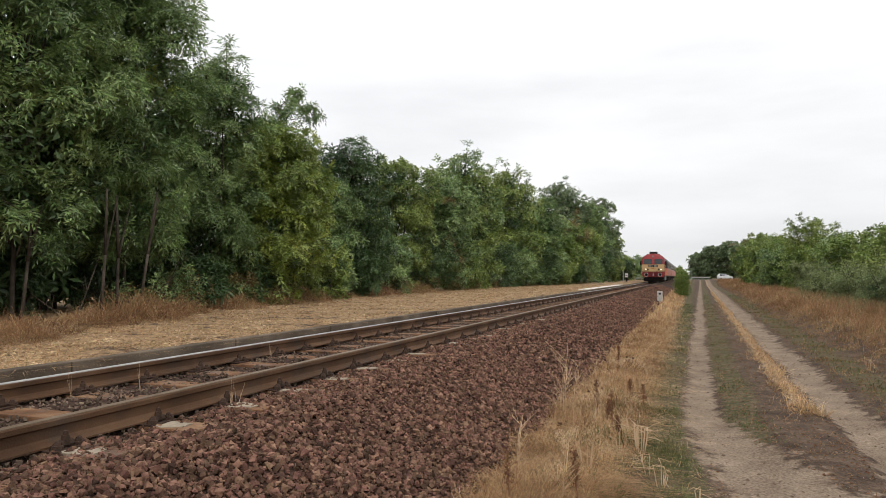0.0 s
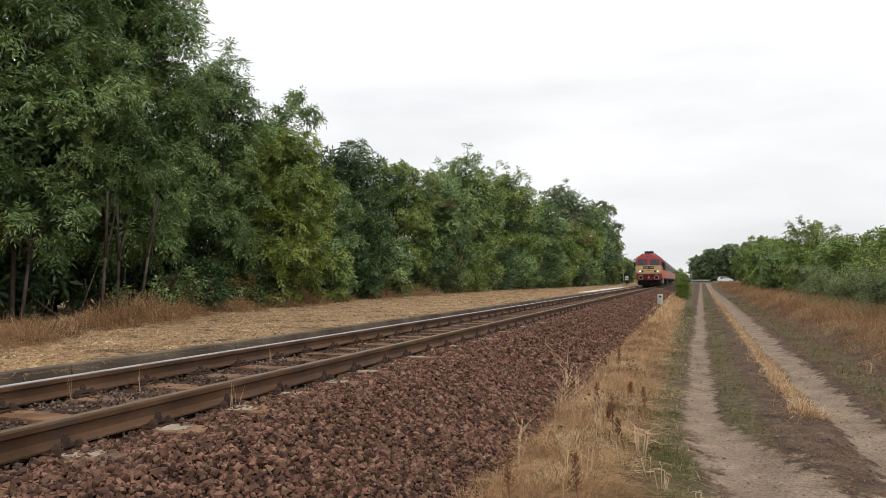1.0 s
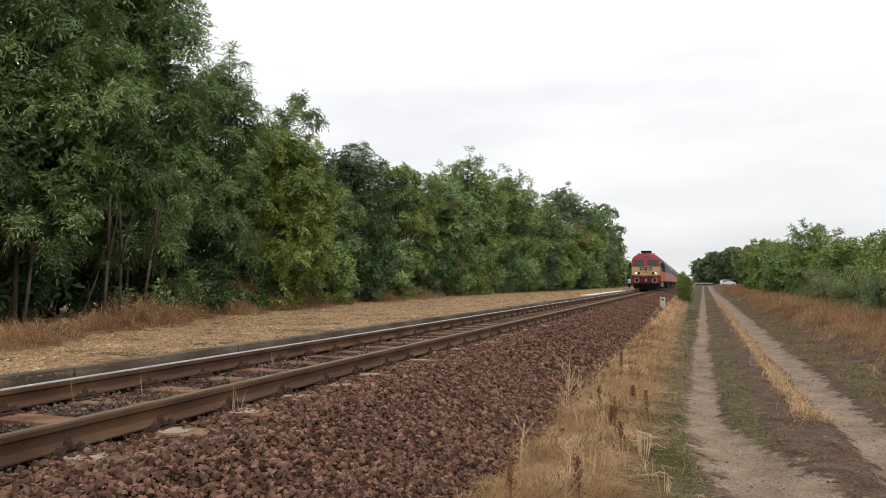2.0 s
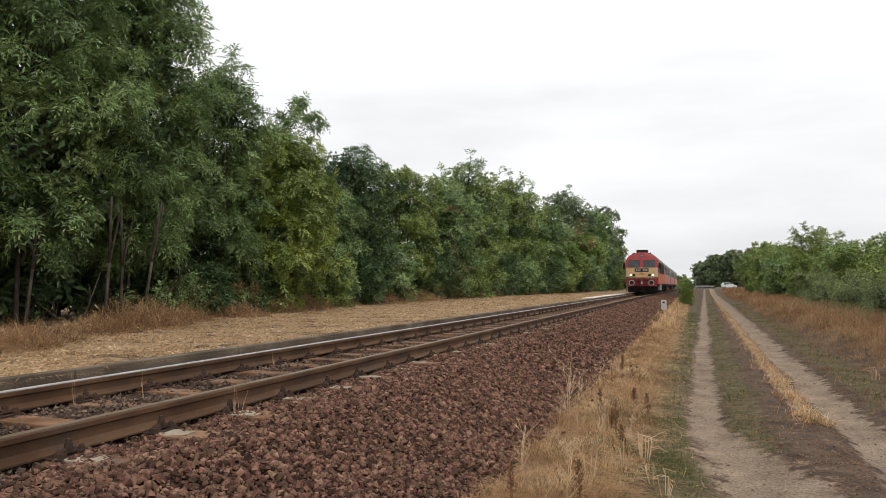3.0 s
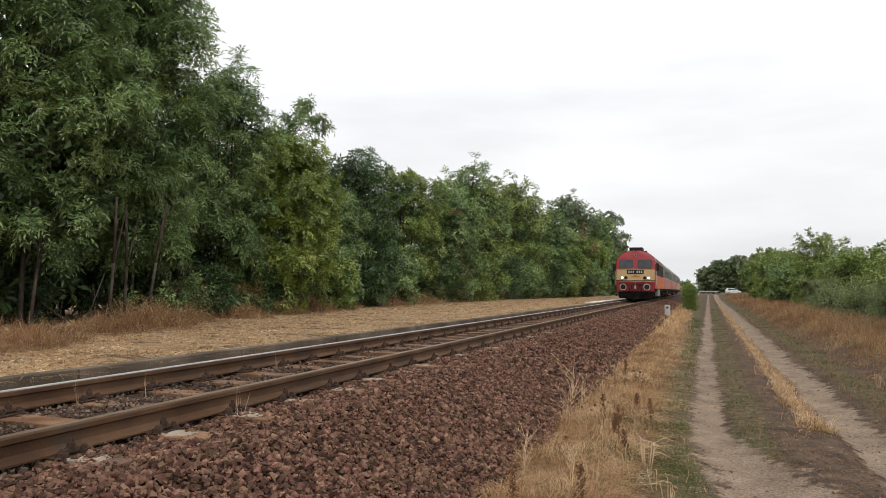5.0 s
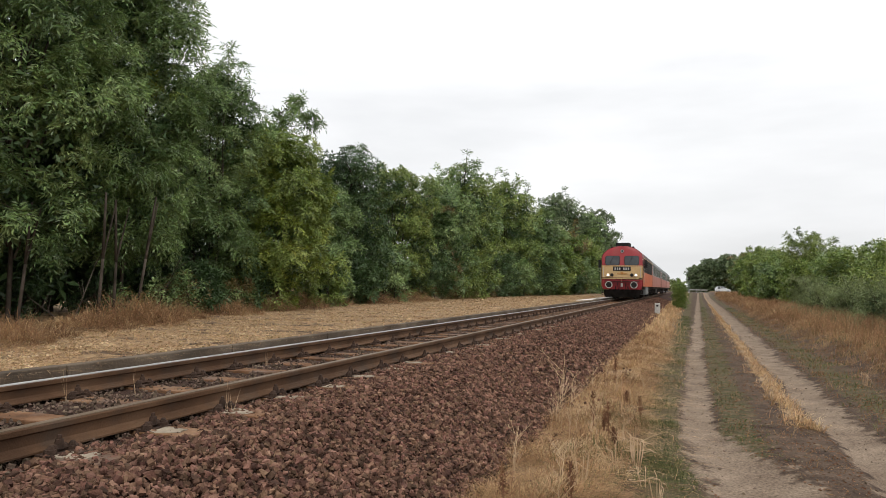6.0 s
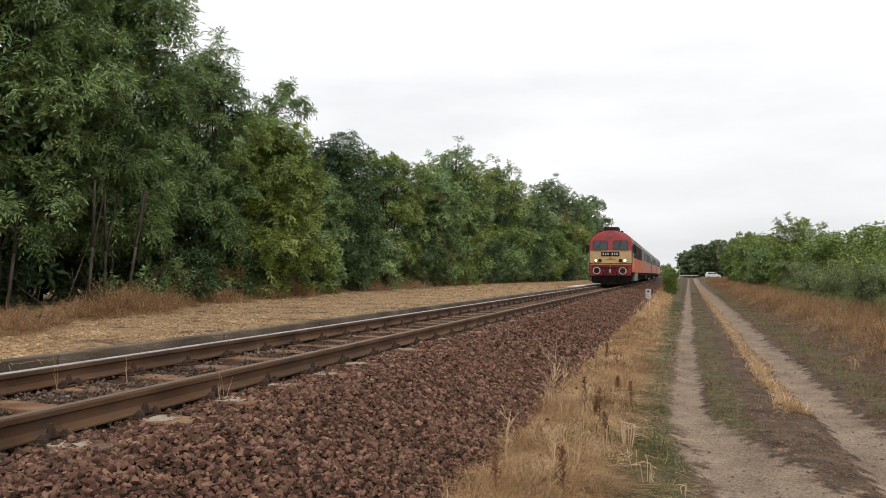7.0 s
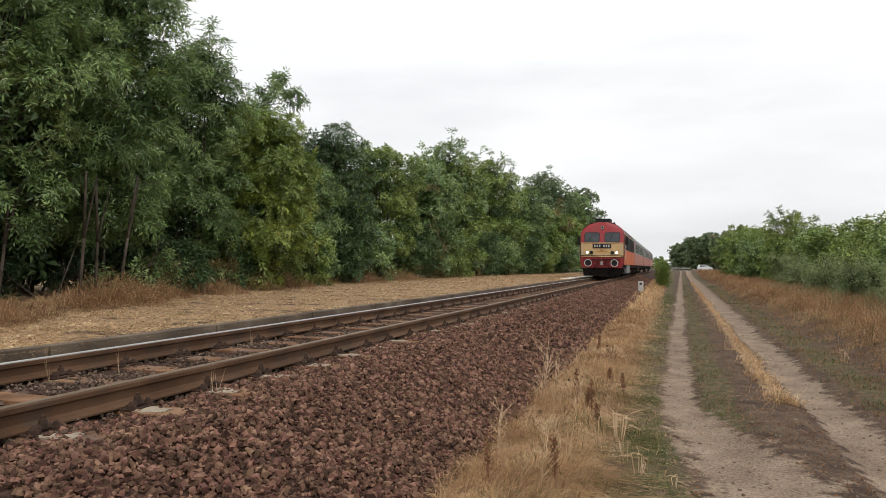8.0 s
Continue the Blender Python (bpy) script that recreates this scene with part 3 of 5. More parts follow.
def fronds(name, tip, out, style, leaf, mat, parent):
    """Sprays of compound leaves: each spray a star of fronds, each frond leaflets set in pairs on a rachis."""
    k, pairs, rachis, droop = style
    m, J = len(tip), 2 * pairs + 1
    o = unit_rows(out)
    s = unit_rows(np.cross(o, np.array([0.11, 0.07, 1.0])))
    t = np.cross(s, o)
    a = (rng.uniform(0, 6.28, (m, 1)) + np.arange(k) * 6.28 / k + rng.normal(size=(m, k)) * 0.35)[..., None]
    fd = unit_rows(o[:, None] * 0.5 + (s[:, None] * np.cos(a) + t[:, None] * np.sin(a)) * 0.9 + np.array([0, 0, -droop]))
    nm = np.array([0, 0, 0.9]) + o[:, None] * 0.55 + rng.normal(size=(m, k, 3)) * 0.3
    nm = unit_rows(nm - fd * np.sum(nm * fd, -1, keepdims=True))
    sd = np.cross(fd, nm)
    j = np.arange(J)
    f = ((j // 2 + 1) / (pairs + 1.0))[None, None, :, None]
    sgn = np.where(j == J - 1, 0.0, np.where(j % 2 == 0, 1.0, -1.0))[None, None, :, None]
    size = rng.uniform(0.7, 1.25, (m, k, 1, 1))
    pos = tip[:, None, None] + fd[:, :, None] * (rachis * f * size) - np.array([0, 0, 1.0]) * (f ** 2 * rachis * droop * 0.7 * size)
    way = fd[:, :, None] * (0.55 + 0.6 * (sgn == 0)) + sd[:, :, None] * sgn * 0.85 + rng.normal(size=(m, k, J, 3)) * 0.17 + np.array([0, 0, -droop * 0.45])
    face = nm[:, :, None] + rng.normal(size=(m, k, J, 3)) * 0.25
    q = (size * rng.uniform(0.8, 1.2, (m, k, J, 1))).ravel()
    ob = leaves(name, pos.reshape(-1, 3), way.reshape(-1, 3), leaf[0] * q, leaf[1] * q, mat, parent, False, face.reshape(-1, 3))
    ob["kind"] = "stuff"
    return ob


# fronds in a spray, pairs of leaflets on a frond, length of the rachis, droop
ASH, BROAD, FEATHER, COARSE = (4, 3, 0.24, 0.45), (4, 1, 0.13, 0.30), (4, 4, 0.26, 0.25), (3, 1, 0.22, 0.20)


def tree(name, label, at, height, radius, mat, style, leaf, sprays, low=1.0, lobes=14, trunks=1, thick=0.09, category="tree", group="trees along the line", second=None, inner=1.0, leaders=6, reach=0.5, boughs=(), open_side=0.0):
    """Trunk, limbs and a crown: lobes carry puffs, and the puffs' upper shells carry sprays of leaves."""
    root = thing(name, label, category, group, at)
    span = height - low
    f = (np.arange(lobes) + rng.uniform(0.1, 0.9, lobes)) / lobes
    wide = np.minimum(1.0, ((1.03 - f) / 0.24) ** 0.5) * np.minimum(1.0, 0.72 + f * 1.1)
    lr = radius * rng.uniform(0.36, 0.52, lobes) * (0.55 + 0.45 * wide)
    ang = np.arange(lobes) * 2.4 + rng.uniform(0, 6.28)
    dist = (radius * wide - lr).clip(0) * rng.uniform(0.75, 1.0, lobes)
    cen = np.stack([np.cos(ang) * dist, np.sin(ang) * dist, np.clip(low + span * f, low + lr * 0.5, height - lr * rng.uniform(0.85, 1.5, lobes))], 1)
    # puffs over the lobes
    n_sub = lobes * 13
    share = lr ** 2 / np.sum(lr ** 2)
    pick = rng.choice(lobes, n_sub, p=share)
    sub_way = unit(n_sub)
    sub = cen[pick] + sub_way * (lr[pick] * rng.uniform(0.7, 1.0, n_sub))[:, None]
    sub_r = np.clip(radius * rng.uniform(0.11, 0.2, n_sub), 0.16, 0.75)
    weight = sub_r ** 2 * np.where(sub[:, 0] < -0.3 * radius, 1 - open_side, 1.0)
    pb = rng.choice(n_sub, sprays, p=weight / weight.sum())
    d = unit(sprays)
    d[:, 2] = np.abs(d[:, 2]) - 0.12
    tip = sub[pb] + d * (sub_r[pb] * rng.uniform(0.75, 1.08, sprays))[:, None]
    out = d + sub_way[pb] * 0.7 + rng.normal(size=(sprays, 3)) * 0.2
    bm = bmesh.new()
    # leaders that stand out of the crown, and named boughs
    ends = []
    for c in np.argsort(-cen[:, 2])[:leaders]:
        way = Vector((rng.normal() * 0.5, rng.normal() * 0.5, 1.0)).normalized()
        ends.append((Vector(cen[c]), Vector(cen[c]) + way * float(lr[c]) * (1.0 + reach * rng.uniform(0.4, 1.2)), 7))
    for b in boughs:
        ends.append((Vector((0, 0, b[2] - 0.9)), Vector(b[:3]), b[3]))
    for p, q, n in ends:
        rod(bm, p, q, thick * 0.25 + 0.006, 0.006, 5, False)
        g = rng.uniform(0.55, 1.0, n)
        tip = np.concatenate([tip, np.array(p) + np.outer(g, np.array(q - p)) + rng.normal(size=(n, 3)) * 0.06])
        out = np.concatenate([out, np.array((q - p).normalized()) + rng.normal(size=(n, 3)) * 0.6])
        pb = np.concatenate([pb, np.zeros(n, int)])
    ok = tip[:, 2] > min(0.25, low * 0.5)
    tip, out, pb = tip[ok], out[ok], pb[ok]
    if second is not None:
        turned = (rng.uniform(size=n_sub) < second[1])[pb]
        fronds("crown_patch", tip[turned], out[turned], style, leaf, second[0], root)
        tip, out = tip[~turned], out[~turned]
    fronds("crown", tip, out, style, leaf, mat, root)
    # inner leaves of any species: a darker green painted in as the crown's inner shade
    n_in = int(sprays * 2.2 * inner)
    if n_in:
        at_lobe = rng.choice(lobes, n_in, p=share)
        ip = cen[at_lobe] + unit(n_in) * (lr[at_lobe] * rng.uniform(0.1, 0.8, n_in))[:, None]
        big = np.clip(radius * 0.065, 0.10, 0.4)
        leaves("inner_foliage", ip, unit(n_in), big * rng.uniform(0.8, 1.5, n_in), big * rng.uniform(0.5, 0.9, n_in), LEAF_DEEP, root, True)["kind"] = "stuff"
    for k in range(trunks):
        a = rng.uniform(0, 6.28)
        o = 0.0 if trunks == 1 else radius * 0.25
        bx, by = math.cos(a) * o, math.sin(a) * o
        part("trunk", limb_mesh((bx, by, -0.1), (bx * 1.8, by * 1.8, height * 0.8), thick), BARK, root, smooth=True)
    for c, lrad in zip(cen, lr):
        p = Vector((c[0] * 0.12, c[1] * 0.12, max(0.3, c[2] * 0.6)))
        q = Vector(c)
        mid = p.lerp(q, 0.55) + Vector((0, 0, 0.03 * height))
        rod(bm, p, mid, thick * 0.45, thick * 0.3, 5, False)
        rod(bm, mid, q, thick * 0.3, thick * 0.12, 5, False)
        for _ in range(4):
            rod(bm, mid.lerp(q, 0.6), q + Vector(unit(1)[0]) * float(lrad) * 0.9, thick * 0.12, 0.006, 4, False)
    part("branchwork", bm, BARK, root, smooth=True)["kind"] = "stuff"
    return root


PZ = 0.66
# tall ashes beside the platform
A_LEAF = (0.125, 0.036)
tree("ash_tree", "tall dark green ash tree behind the platform", (-12.9, 6.0, PZ), 10.5, 2.5, LEAF_DARK, ASH, A_LEAF, 400, 1.6, 18, 1, 0.07)
tree("ash_tree", "tall dark green ash tree behind the platform", (-12.4, 9.7, PZ), 11.0, 2.3, LEAF_DARK, ASH, A_LEAF, 2300, 1.7, 28, 1, 0.05, open_side=0.5)
tree("ash_tree", "tall dark green ash tree with bare slender trunks", (-12.6, 12.7, PZ), 8.8, 2.05, LEAF_DARK, ASH, A_LEAF, 2600, 1.6, 28, 1, 0.045, second=(LEAF_YELLOW, 0.03), open_side=0.5, leaders=9)
tree("ash_tree", "dark green ash tree in the hedge", (-13.2, 16.5, PZ), 7.3, 1.85, LEAF_DARK, ASH, A_LEAF, 1600, 1.3, 22, 2, 0.05, open_side=0.5, leaders=8)
tree("ash_tree", "slim ash tree with a loose leafy top", (-13.6, 20.6, PZ), 7.0, 0.8, LEAF_DARK, ASH, (0.15, 0.042), 120, 4.0, 8, 1, 0.05, inner=0.2, leaders=3, boughs=((0.1, 2.2, 7.45, 16), (0.1, 1.2, 7.75, 14), (0.1, 3.0, 7.25, 12), (0.2, 0.6, 7.3, 8)))
tree("elder_tree", "yellowish green bushy tree in the hedge", (-12.6, 18.7, PZ), 5.6, 2.15, LEAF_YELLOW, FEATHER, (0.125, 0.048), 1700, 0.3, 24, 2, 0.05, inner=0.5, second=(LEAF_MID, 0.55), open_side=0.5)
tree("elder_tree", "dark green bush between the taller trees", (-13.7, 24.3, PZ), 4.6, 1.6, LEAF_DARK, BROAD, (0.14, 0.055), 1400, 0.2, 16, 2, 0.06, open_side=0.5)
tree("oak_tree", "dense deep green tree in the hedge", (-14.6, 27.2, PZ), 6.9, 2.6, LEAF_DEEP, BROAD, (0.16, 0.062), 1900, 0.3, 20, 1, 0.12, open_side=0.6, leaders=9, reach=0.4)
tree("elder_tree", "mid green bushy tree in the hedge", (-14.9, 33.6, PZ), 7.1, 2.68, LEAF_MID, BROAD, (0.17, 0.07), 1900, 0.5, 20, 2, 0.08, open_side=0.6)
tree("elder_tree", "dark green tree with a few brown sprays", (-14.5, 39.6, PZ), 6.9, 2.81, LEAF_DARK, BROAD, (0.18, 0.075), 1800, 0.5, 20, 2, 0.08, second=(LEAF_BROWN, 0.10), open_side=0.6)
tree("acacia_tree", "green acacia tree with loose open top", (-15.4, 46.8, PZ), 9.4, 3.66, LEAF_MID, COARSE, (0.24, 0.10), 2300, 0.5, 22, 1, 0.12, open_side=0.6, leaders=12, reach=1.0, second=(LEAF_DARK, 0.3))
tree("acacia_tree", "green acacia tree with loose open top", (-15.2, 59.0, PZ), 9.9, 3.54, LEAF_MID, COARSE, (0.26, 0.11), 2000, 0.5, 20, 1, 0.12, open_side=0.6, leaders=9, reach=1.0)
tree("oak_tree", "deep green tree in the hedge", (-14.2, 66.5, PZ), 8.4, 3.29, LEAF_DARK, COARSE, (0.28, 0.12), 1700, 0.4, 18, 1, 0.13, open_side=0.6)
tree("elder_tree", "light green bush before the taller trees", (-13.2, 73.5, PZ), 5.8, 2.68, LEAF_LIGHT, COARSE, (0.28, 0.12), 1200, 0.3, 16, 1, 0.10, open_side=0.6)
tree("elder_tree", "green bushy tree turning yellow brown", (-13.9, 82.0, PZ), 7.6, 3.54, LEAF_LIGHT, COARSE, (0.30, 0.13), 1500, 0.4, 18, 1, 0.13, second=(LEAF_BROWN, 0.4), open_side=0.6)
tree("poplar_tree", "tall grey green tree at the end of the hedge", (-17.0, 97.0, PZ), 13.9, 4.9, LEAF_SAGE, COARSE, (0.36, 0.15), 1600, 1.0, 20, 1, 0.18, open_side=0.5, leaders=10)
tree("poplar_tree", "tall green tree at the end of the hedge", (-14.6, 106.0, PZ), 12.0, 3.8, LEAF_DARK, COARSE, (0.40, 0.17), 1400, 0.5, 18, 1, 0.18, open_side=0.5)
tree("poplar_tree", "tall green tree at the end of the hedge", (-14.4, 118.0, PZ), 13.6, 4.3, LEAF_SAGE, COARSE, (0.42, 0.18), 1400, 0.5, 18, 1, 0.18, open_side=0.5)
tree("elder_tree", "broad green tree closing the hedge", (-12.9, 126.0, PZ), 8.6, 2.4, LEAF_MID, COARSE, (0.40, 0.17), 800, 0.4, 14, 1, 0.14)
tree("elder_tree", "broad green tree closing the hedge", (-13.4, 93.0, PZ), 7.6, 3.2, LEAF_MID, COARSE, (0.34, 0.15), 1200, 0.4, 16, 1, 0.14, open_side=0.5)
tree("elder_tree", "low green tree beyond the platform", (-12.5, 145.0, PZ), 5.0, 3.0, LEAF_MID, COARSE, (0.45, 0.2), 500, 0.4, 10, 1, 0.15)
tree("elder_tree", "low green tree beyond the platform", (-10.2, 165.0, PZ), 5.4, 3.4, LEAF_DARK, COARSE, (0.45, 0.2), 500, 0.4, 10, 1, 0.15)
# second row that closes the hedge, its leaf colour darkened for the shade there
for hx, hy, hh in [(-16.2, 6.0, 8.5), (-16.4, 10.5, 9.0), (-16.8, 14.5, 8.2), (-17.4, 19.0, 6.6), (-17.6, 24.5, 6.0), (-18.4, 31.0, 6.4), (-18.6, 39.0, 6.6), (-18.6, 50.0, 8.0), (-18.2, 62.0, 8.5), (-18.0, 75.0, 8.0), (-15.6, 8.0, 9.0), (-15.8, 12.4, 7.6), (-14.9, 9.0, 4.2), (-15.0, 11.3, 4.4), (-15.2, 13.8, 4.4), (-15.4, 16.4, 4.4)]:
    tree("hedge_tree", "dense tree in the depth of the hedge, leaves darkened for shade", (hx, hy, PZ), hh, 2.6, LEAF_DEEP, COARSE, (0.30, 0.13), 380, 0.3, 14, 2, 0.08, inner=1.6)
# undergrowth at the foot of the hedge, leaf colours darkened to stand for shade
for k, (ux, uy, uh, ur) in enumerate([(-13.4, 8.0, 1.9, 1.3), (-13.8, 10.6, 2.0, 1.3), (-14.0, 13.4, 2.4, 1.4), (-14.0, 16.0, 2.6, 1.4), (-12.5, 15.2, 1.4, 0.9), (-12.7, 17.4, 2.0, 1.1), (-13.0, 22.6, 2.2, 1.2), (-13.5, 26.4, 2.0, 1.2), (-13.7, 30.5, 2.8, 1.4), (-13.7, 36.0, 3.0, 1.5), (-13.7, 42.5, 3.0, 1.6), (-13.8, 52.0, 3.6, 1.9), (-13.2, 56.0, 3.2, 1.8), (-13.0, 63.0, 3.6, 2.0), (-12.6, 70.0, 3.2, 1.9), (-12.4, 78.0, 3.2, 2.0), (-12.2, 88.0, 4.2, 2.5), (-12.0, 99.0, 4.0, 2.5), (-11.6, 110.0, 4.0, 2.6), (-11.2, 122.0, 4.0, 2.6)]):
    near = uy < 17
    tree("undergrowth_shrub", "green shrub with leaves darkened to stand for shade under the ashes" if near else "green shrub at the foot of the hedge", (ux, uy, PZ), uh, ur, LEAF_DEEP if near else (LEAF_DARK, LEAF_DEEP, LEAF_MID, LEAF_DEEP)[k % 4], BROAD if uy < 40 else COARSE, (0.10 + 0.0024 * uy, 0.04 + 0.001 * uy), 340, 0.1, 10, 2, 0.03, "shrub", "shrubs along the hedge", inner=0.8, leaders=3)
for k in range(18):
    uy = 12.0 + 74 * (k / 17) ** 1.3
    ux = float(np.interp(uy, [0, 6, 8, 13, 24, 50, 77, 110], [-7.8, -8.6, -9.6, -11.3, -13.4, -13.6, -12.4, -10.8])) - 0.35
    tree("dry_shrub", "brown half dead shrub at the foot of the hedge", (ux, uy, PZ - 0.05), rng.uniform(0.6, 1.1), rng.uniform(0.5, 0.85), LEAF_BROWN, BROAD, (0.06 + 0.002 * uy, 0.022 + 0.0008 * uy), 150, 0.1, 7, 3, 0.018, "shrub", "dry shrubs along the hedge", second=(LEAF_DARK, 0.4), inner=0.2, leaders=5, reach=0.9)

# shrubs on the other side of the cart track
RS = [(7.2, 24.0, 1.23, 1.2, LEAF_GREY), (7.0, 29.5, 1.39, 1.3, LEAF_GREY), (7.0, 35.0, 1.48, 1.4, LEAF_GREY), (7.3, 43.0, 1.56, 1.5, LEAF_GREY), (9.0, 31.5, 2.7, 1.7, LEAF_DARK), (8.8, 37.0, 3.1, 1.8, LEAF_MID), (10.2, 40.5, 4.0, 2.1, LEAF_MID),
      (9.2, 46.5, 3.7, 1.9, LEAF_LIGHT), (8.0, 51.0, 2.13, 1.6, LEAF_GREY), (9.9, 53.0, 4.1, 2.1, LEAF_DARK), (8.6, 58.0, 3.6, 1.9, LEAF_LIGHT), (9.6, 66.0, 4.6, 2.3, LEAF_MID), (8.2, 72.0, 3.9, 2.1, LEAF_DARK), (9.2, 78.0, 5.2, 2.6, LEAF_LIGHT), (8.6, 88.0, 5.0, 2.6, LEAF_LIGHT), (9.8, 96.0, 6.6, 3.2, LEAF_MID), (9.0, 106.0, 6.4, 3.2, LEAF_LIGHT),
      (10.8, 116.0, 7.4, 3.4, LEAF_DARK), (12.0, 130.0, 7.8, 3.8, LEAF_MID), (10.4, 24.0, 2.2, 1.8, LEAF_DARK), (12.0, 31.0, 3.2, 2.0, LEAF_MID), (13.0, 40.0, 3.8, 2.4, LEAF_DARK), (13.0, 54.0, 4.6, 2.8, LEAF_DARK)]
for sx, sy, sh, sr, sm in RS:
    grey = sm is LEAF_GREY
    tree("silver_shrub" if grey else "acacia_shrub", "silvery green weedy shrub behind the tall grass" if grey else "fresh green bushy shrub beside the cart track", (sx, sy, 0.25), sh, sr, sm, BROAD if grey else COARSE, (0.06 + 0.0013 * sy, 0.016 + 0.0004 * sy) if grey else (0.09 + 0.0026 * sy, 0.038 + 0.0011 * sy), 760 if grey else 560, 0.15, 14, 3, 0.035,
         "shrub", "shrubs beside the cart track", second=None if grey else (LEAF_LIGHT, 0.22), inner=0.4 if grey else 0.8, leaders=13 if grey else 5, reach=1.1 if grey else 0.5)
# grove beyond the level crossing
for k, (sx, sy, sh, sr) in enumerate([(3.6, 250, 8.6, 4.0), (7.8, 246, 11.2, 4.6), (12.4, 242, 12.3, 5.0), (17.4, 236, 12.8, 5.4), (23.0, 230, 13.0, 6.0), (28.0, 224, 12.0, 6.0), (5.4, 262, 10.0, 5.4)]):
    tree("grove_tree", "dark green tree of a grove beyond the crossing", (sx, sy, 0.3), sh, sr, LEAF_SAGE, COARSE, (0.62, 0.33), 850, 0.0, 20, 1, 0.2, "tree", "grove beyond the crossing", second=(LEAF_BROWN, 0.35) if k == 3 else None, inner=2.0, leaders=4, reach=0.2)
tree("acacia_tree", "feathery young acacia standing above the shrubs", (9.6, 64.0, 0.25), 5.9, 2.5, LEAF_MID, FEATHER, (0.15, 0.05), 240, 3.6, 12, 1, 0.06, "tree", "", inner=0.1, leaders=10, reach=0.9)
tree("round_shrub", "light green bush beside the ballast", (-0.42, 55.0, 0.0), 1.55, 0.52, LEAF_LIGHT, FEATHER, (0.085, 0.024), 300, 0.1, 12, 3, 0.02, "shrub", "", inner=0.3, leaders=10, reach=1.0)
tree("far_shrub", "distant grey green bush beside the line", (-2.6, 230.0, 0.1), 4.2, 3.2, LEAF_MID, COARSE, (0.5, 0.25), 400, 0.2, 9, 1, 0.1, "shrub", "")
# woods on the skyline
wx = np.concatenate([rng.uniform(-420, -60, 700), rng.uniform(40, 420, 700)])
wy = rng.uniform(560, 640, 1400)
wp = np.repeat(np.stack([wx, wy, rng.uniform(0.5, 9, 1400)], 1), 12, 0) + rng.normal(size=(16800, 3)) * 2.2
tagged(leaves("far_woods", wp, unit(len(wp)), np.full(len(wp), 2.4), np.full(len(wp), 1.6), LEAF_DEEP), "distant woods on the flat horizon", "woods", kind="stuff")

# ---------- train: local y runs back from the buffers, z up from the rail heads ----------
HALF = 1.46


def hull(z, half=HALF, eave=2.95, crown=3.90):
    """Half width of the body at height z."""
    if z <= 1.0:
        return half * (0.96 + 0.04 * z)
    if z <= eave:
        return half
    f = min(1.0, (z - eave) / (crown - eave))
    return half * math.sqrt(max(0.0, 1 - f ** 2.1))


def nose(z, sill=2.45, rake=0.24):
    return max(0.0, (z - sill) * rake)


def front_band(z0, z1, n, y_off=0.55, bulge=0.10, out=0.0):
    """A strip of the cab front between two heights, slightly bowed in plan, raked above the sill."""
    bm = bmesh.new()
    cols = 12
    rows = []
    for i in range(n + 1):
        z = z0 + (z1 - z0) * i / n
        w = hull(z) - 0.03
        rows.append([bm.verts.new((w * (2 * k / cols - 1), y_off - out + nose(z) + bulge * abs(2 * k / cols - 1) ** 3, z)) for k in range(cols + 1)])
    for a, b in zip(rows, rows[1:]):
        for k in range(cols):
            bm.faces.new((a[k], a[k + 1], b[k + 1], b[k]))
    return bm


def side_band(z0, z1, y0, y1, n=1, out=0.0, half=HALF, eave=2.95, crown=3.90, rake=True):
    bm = bmesh.new()
    for s in (-1, 1):
        rows = []
        for i in range(n + 1):
            z = z0 + (z1 - z0) * i / n
            w = hull(z, half, eave, crown) + out
            yy = y0 + (nose(z) if rake else 0.0)
            rows.append([bm.verts.new((s * w, y, z)) for y in (yy, (yy + y1) / 2, y1)])
        for a, b in zip(rows, rows[1:]):
            for k in range(2):
                f = (a[k], a[k + 1], b[k + 1], b[k])
                bm.faces.new(f if s > 0 else f[::-1])
    return bm


def ring(bm, centre, r, R, depth, seg=20):
    """A flat ring that faces the front."""
    x, y, z = centre
    vs = []
    for k in range(seg):
        a = 2 * math.pi * k / seg
        c, s = math.cos(a), math.sin(a)
        vs.append([bm.verts.new((x + q * c, yy, z + q * s)) for q, yy in ((r, y + depth), (r, y), (R, y), (R, y + depth))])
    for k in range(seg):
        a, b = vs[k], vs[(k + 1) % seg]
        for i in range(3):
            bm.faces.new((a[i], b[i], b[i + 1], a[i + 1]))
    bmesh.ops.recalc_face_normals(bm, faces=bm.faces)
    return bm


def pane_mesh(x0, x1, z0, z1, y, corner=0.09, depth=0.02, lean=0.0):
    """A rounded pane in the cab front."""
    bm = bmesh.new()
    pts = []
    for cx, cz, a0 in ((x1 - corner, z1 - corner, 0), (x0 + corner, z1 - corner, 90), (x0 + corner, z0 + corner, 180), (x1 - corner, z0 + corner, 270)):
        for k in range(5):
            a = radians(a0 + k * 22.5)
            pts.append((cx + corner * math.cos(a), cz + corner * math.sin(a)))
    f = [bm.verts.new((px, y + (pz - z0) * lean, pz)) for px, pz in pts]
    g = [bm.verts.new((px, y + depth + (pz - z0) * lean, pz)) for px, pz in pts]
    bm.faces.new(f[::-1])
    for k in range(len(f)):
        j = (k + 1) % len(f)
        bm.faces.new((f[k], g[k], g[j], f[j]))
    bmesh.ops.recalc_face_normals(bm, faces=bm.faces)
    return bm


WHEELS = []


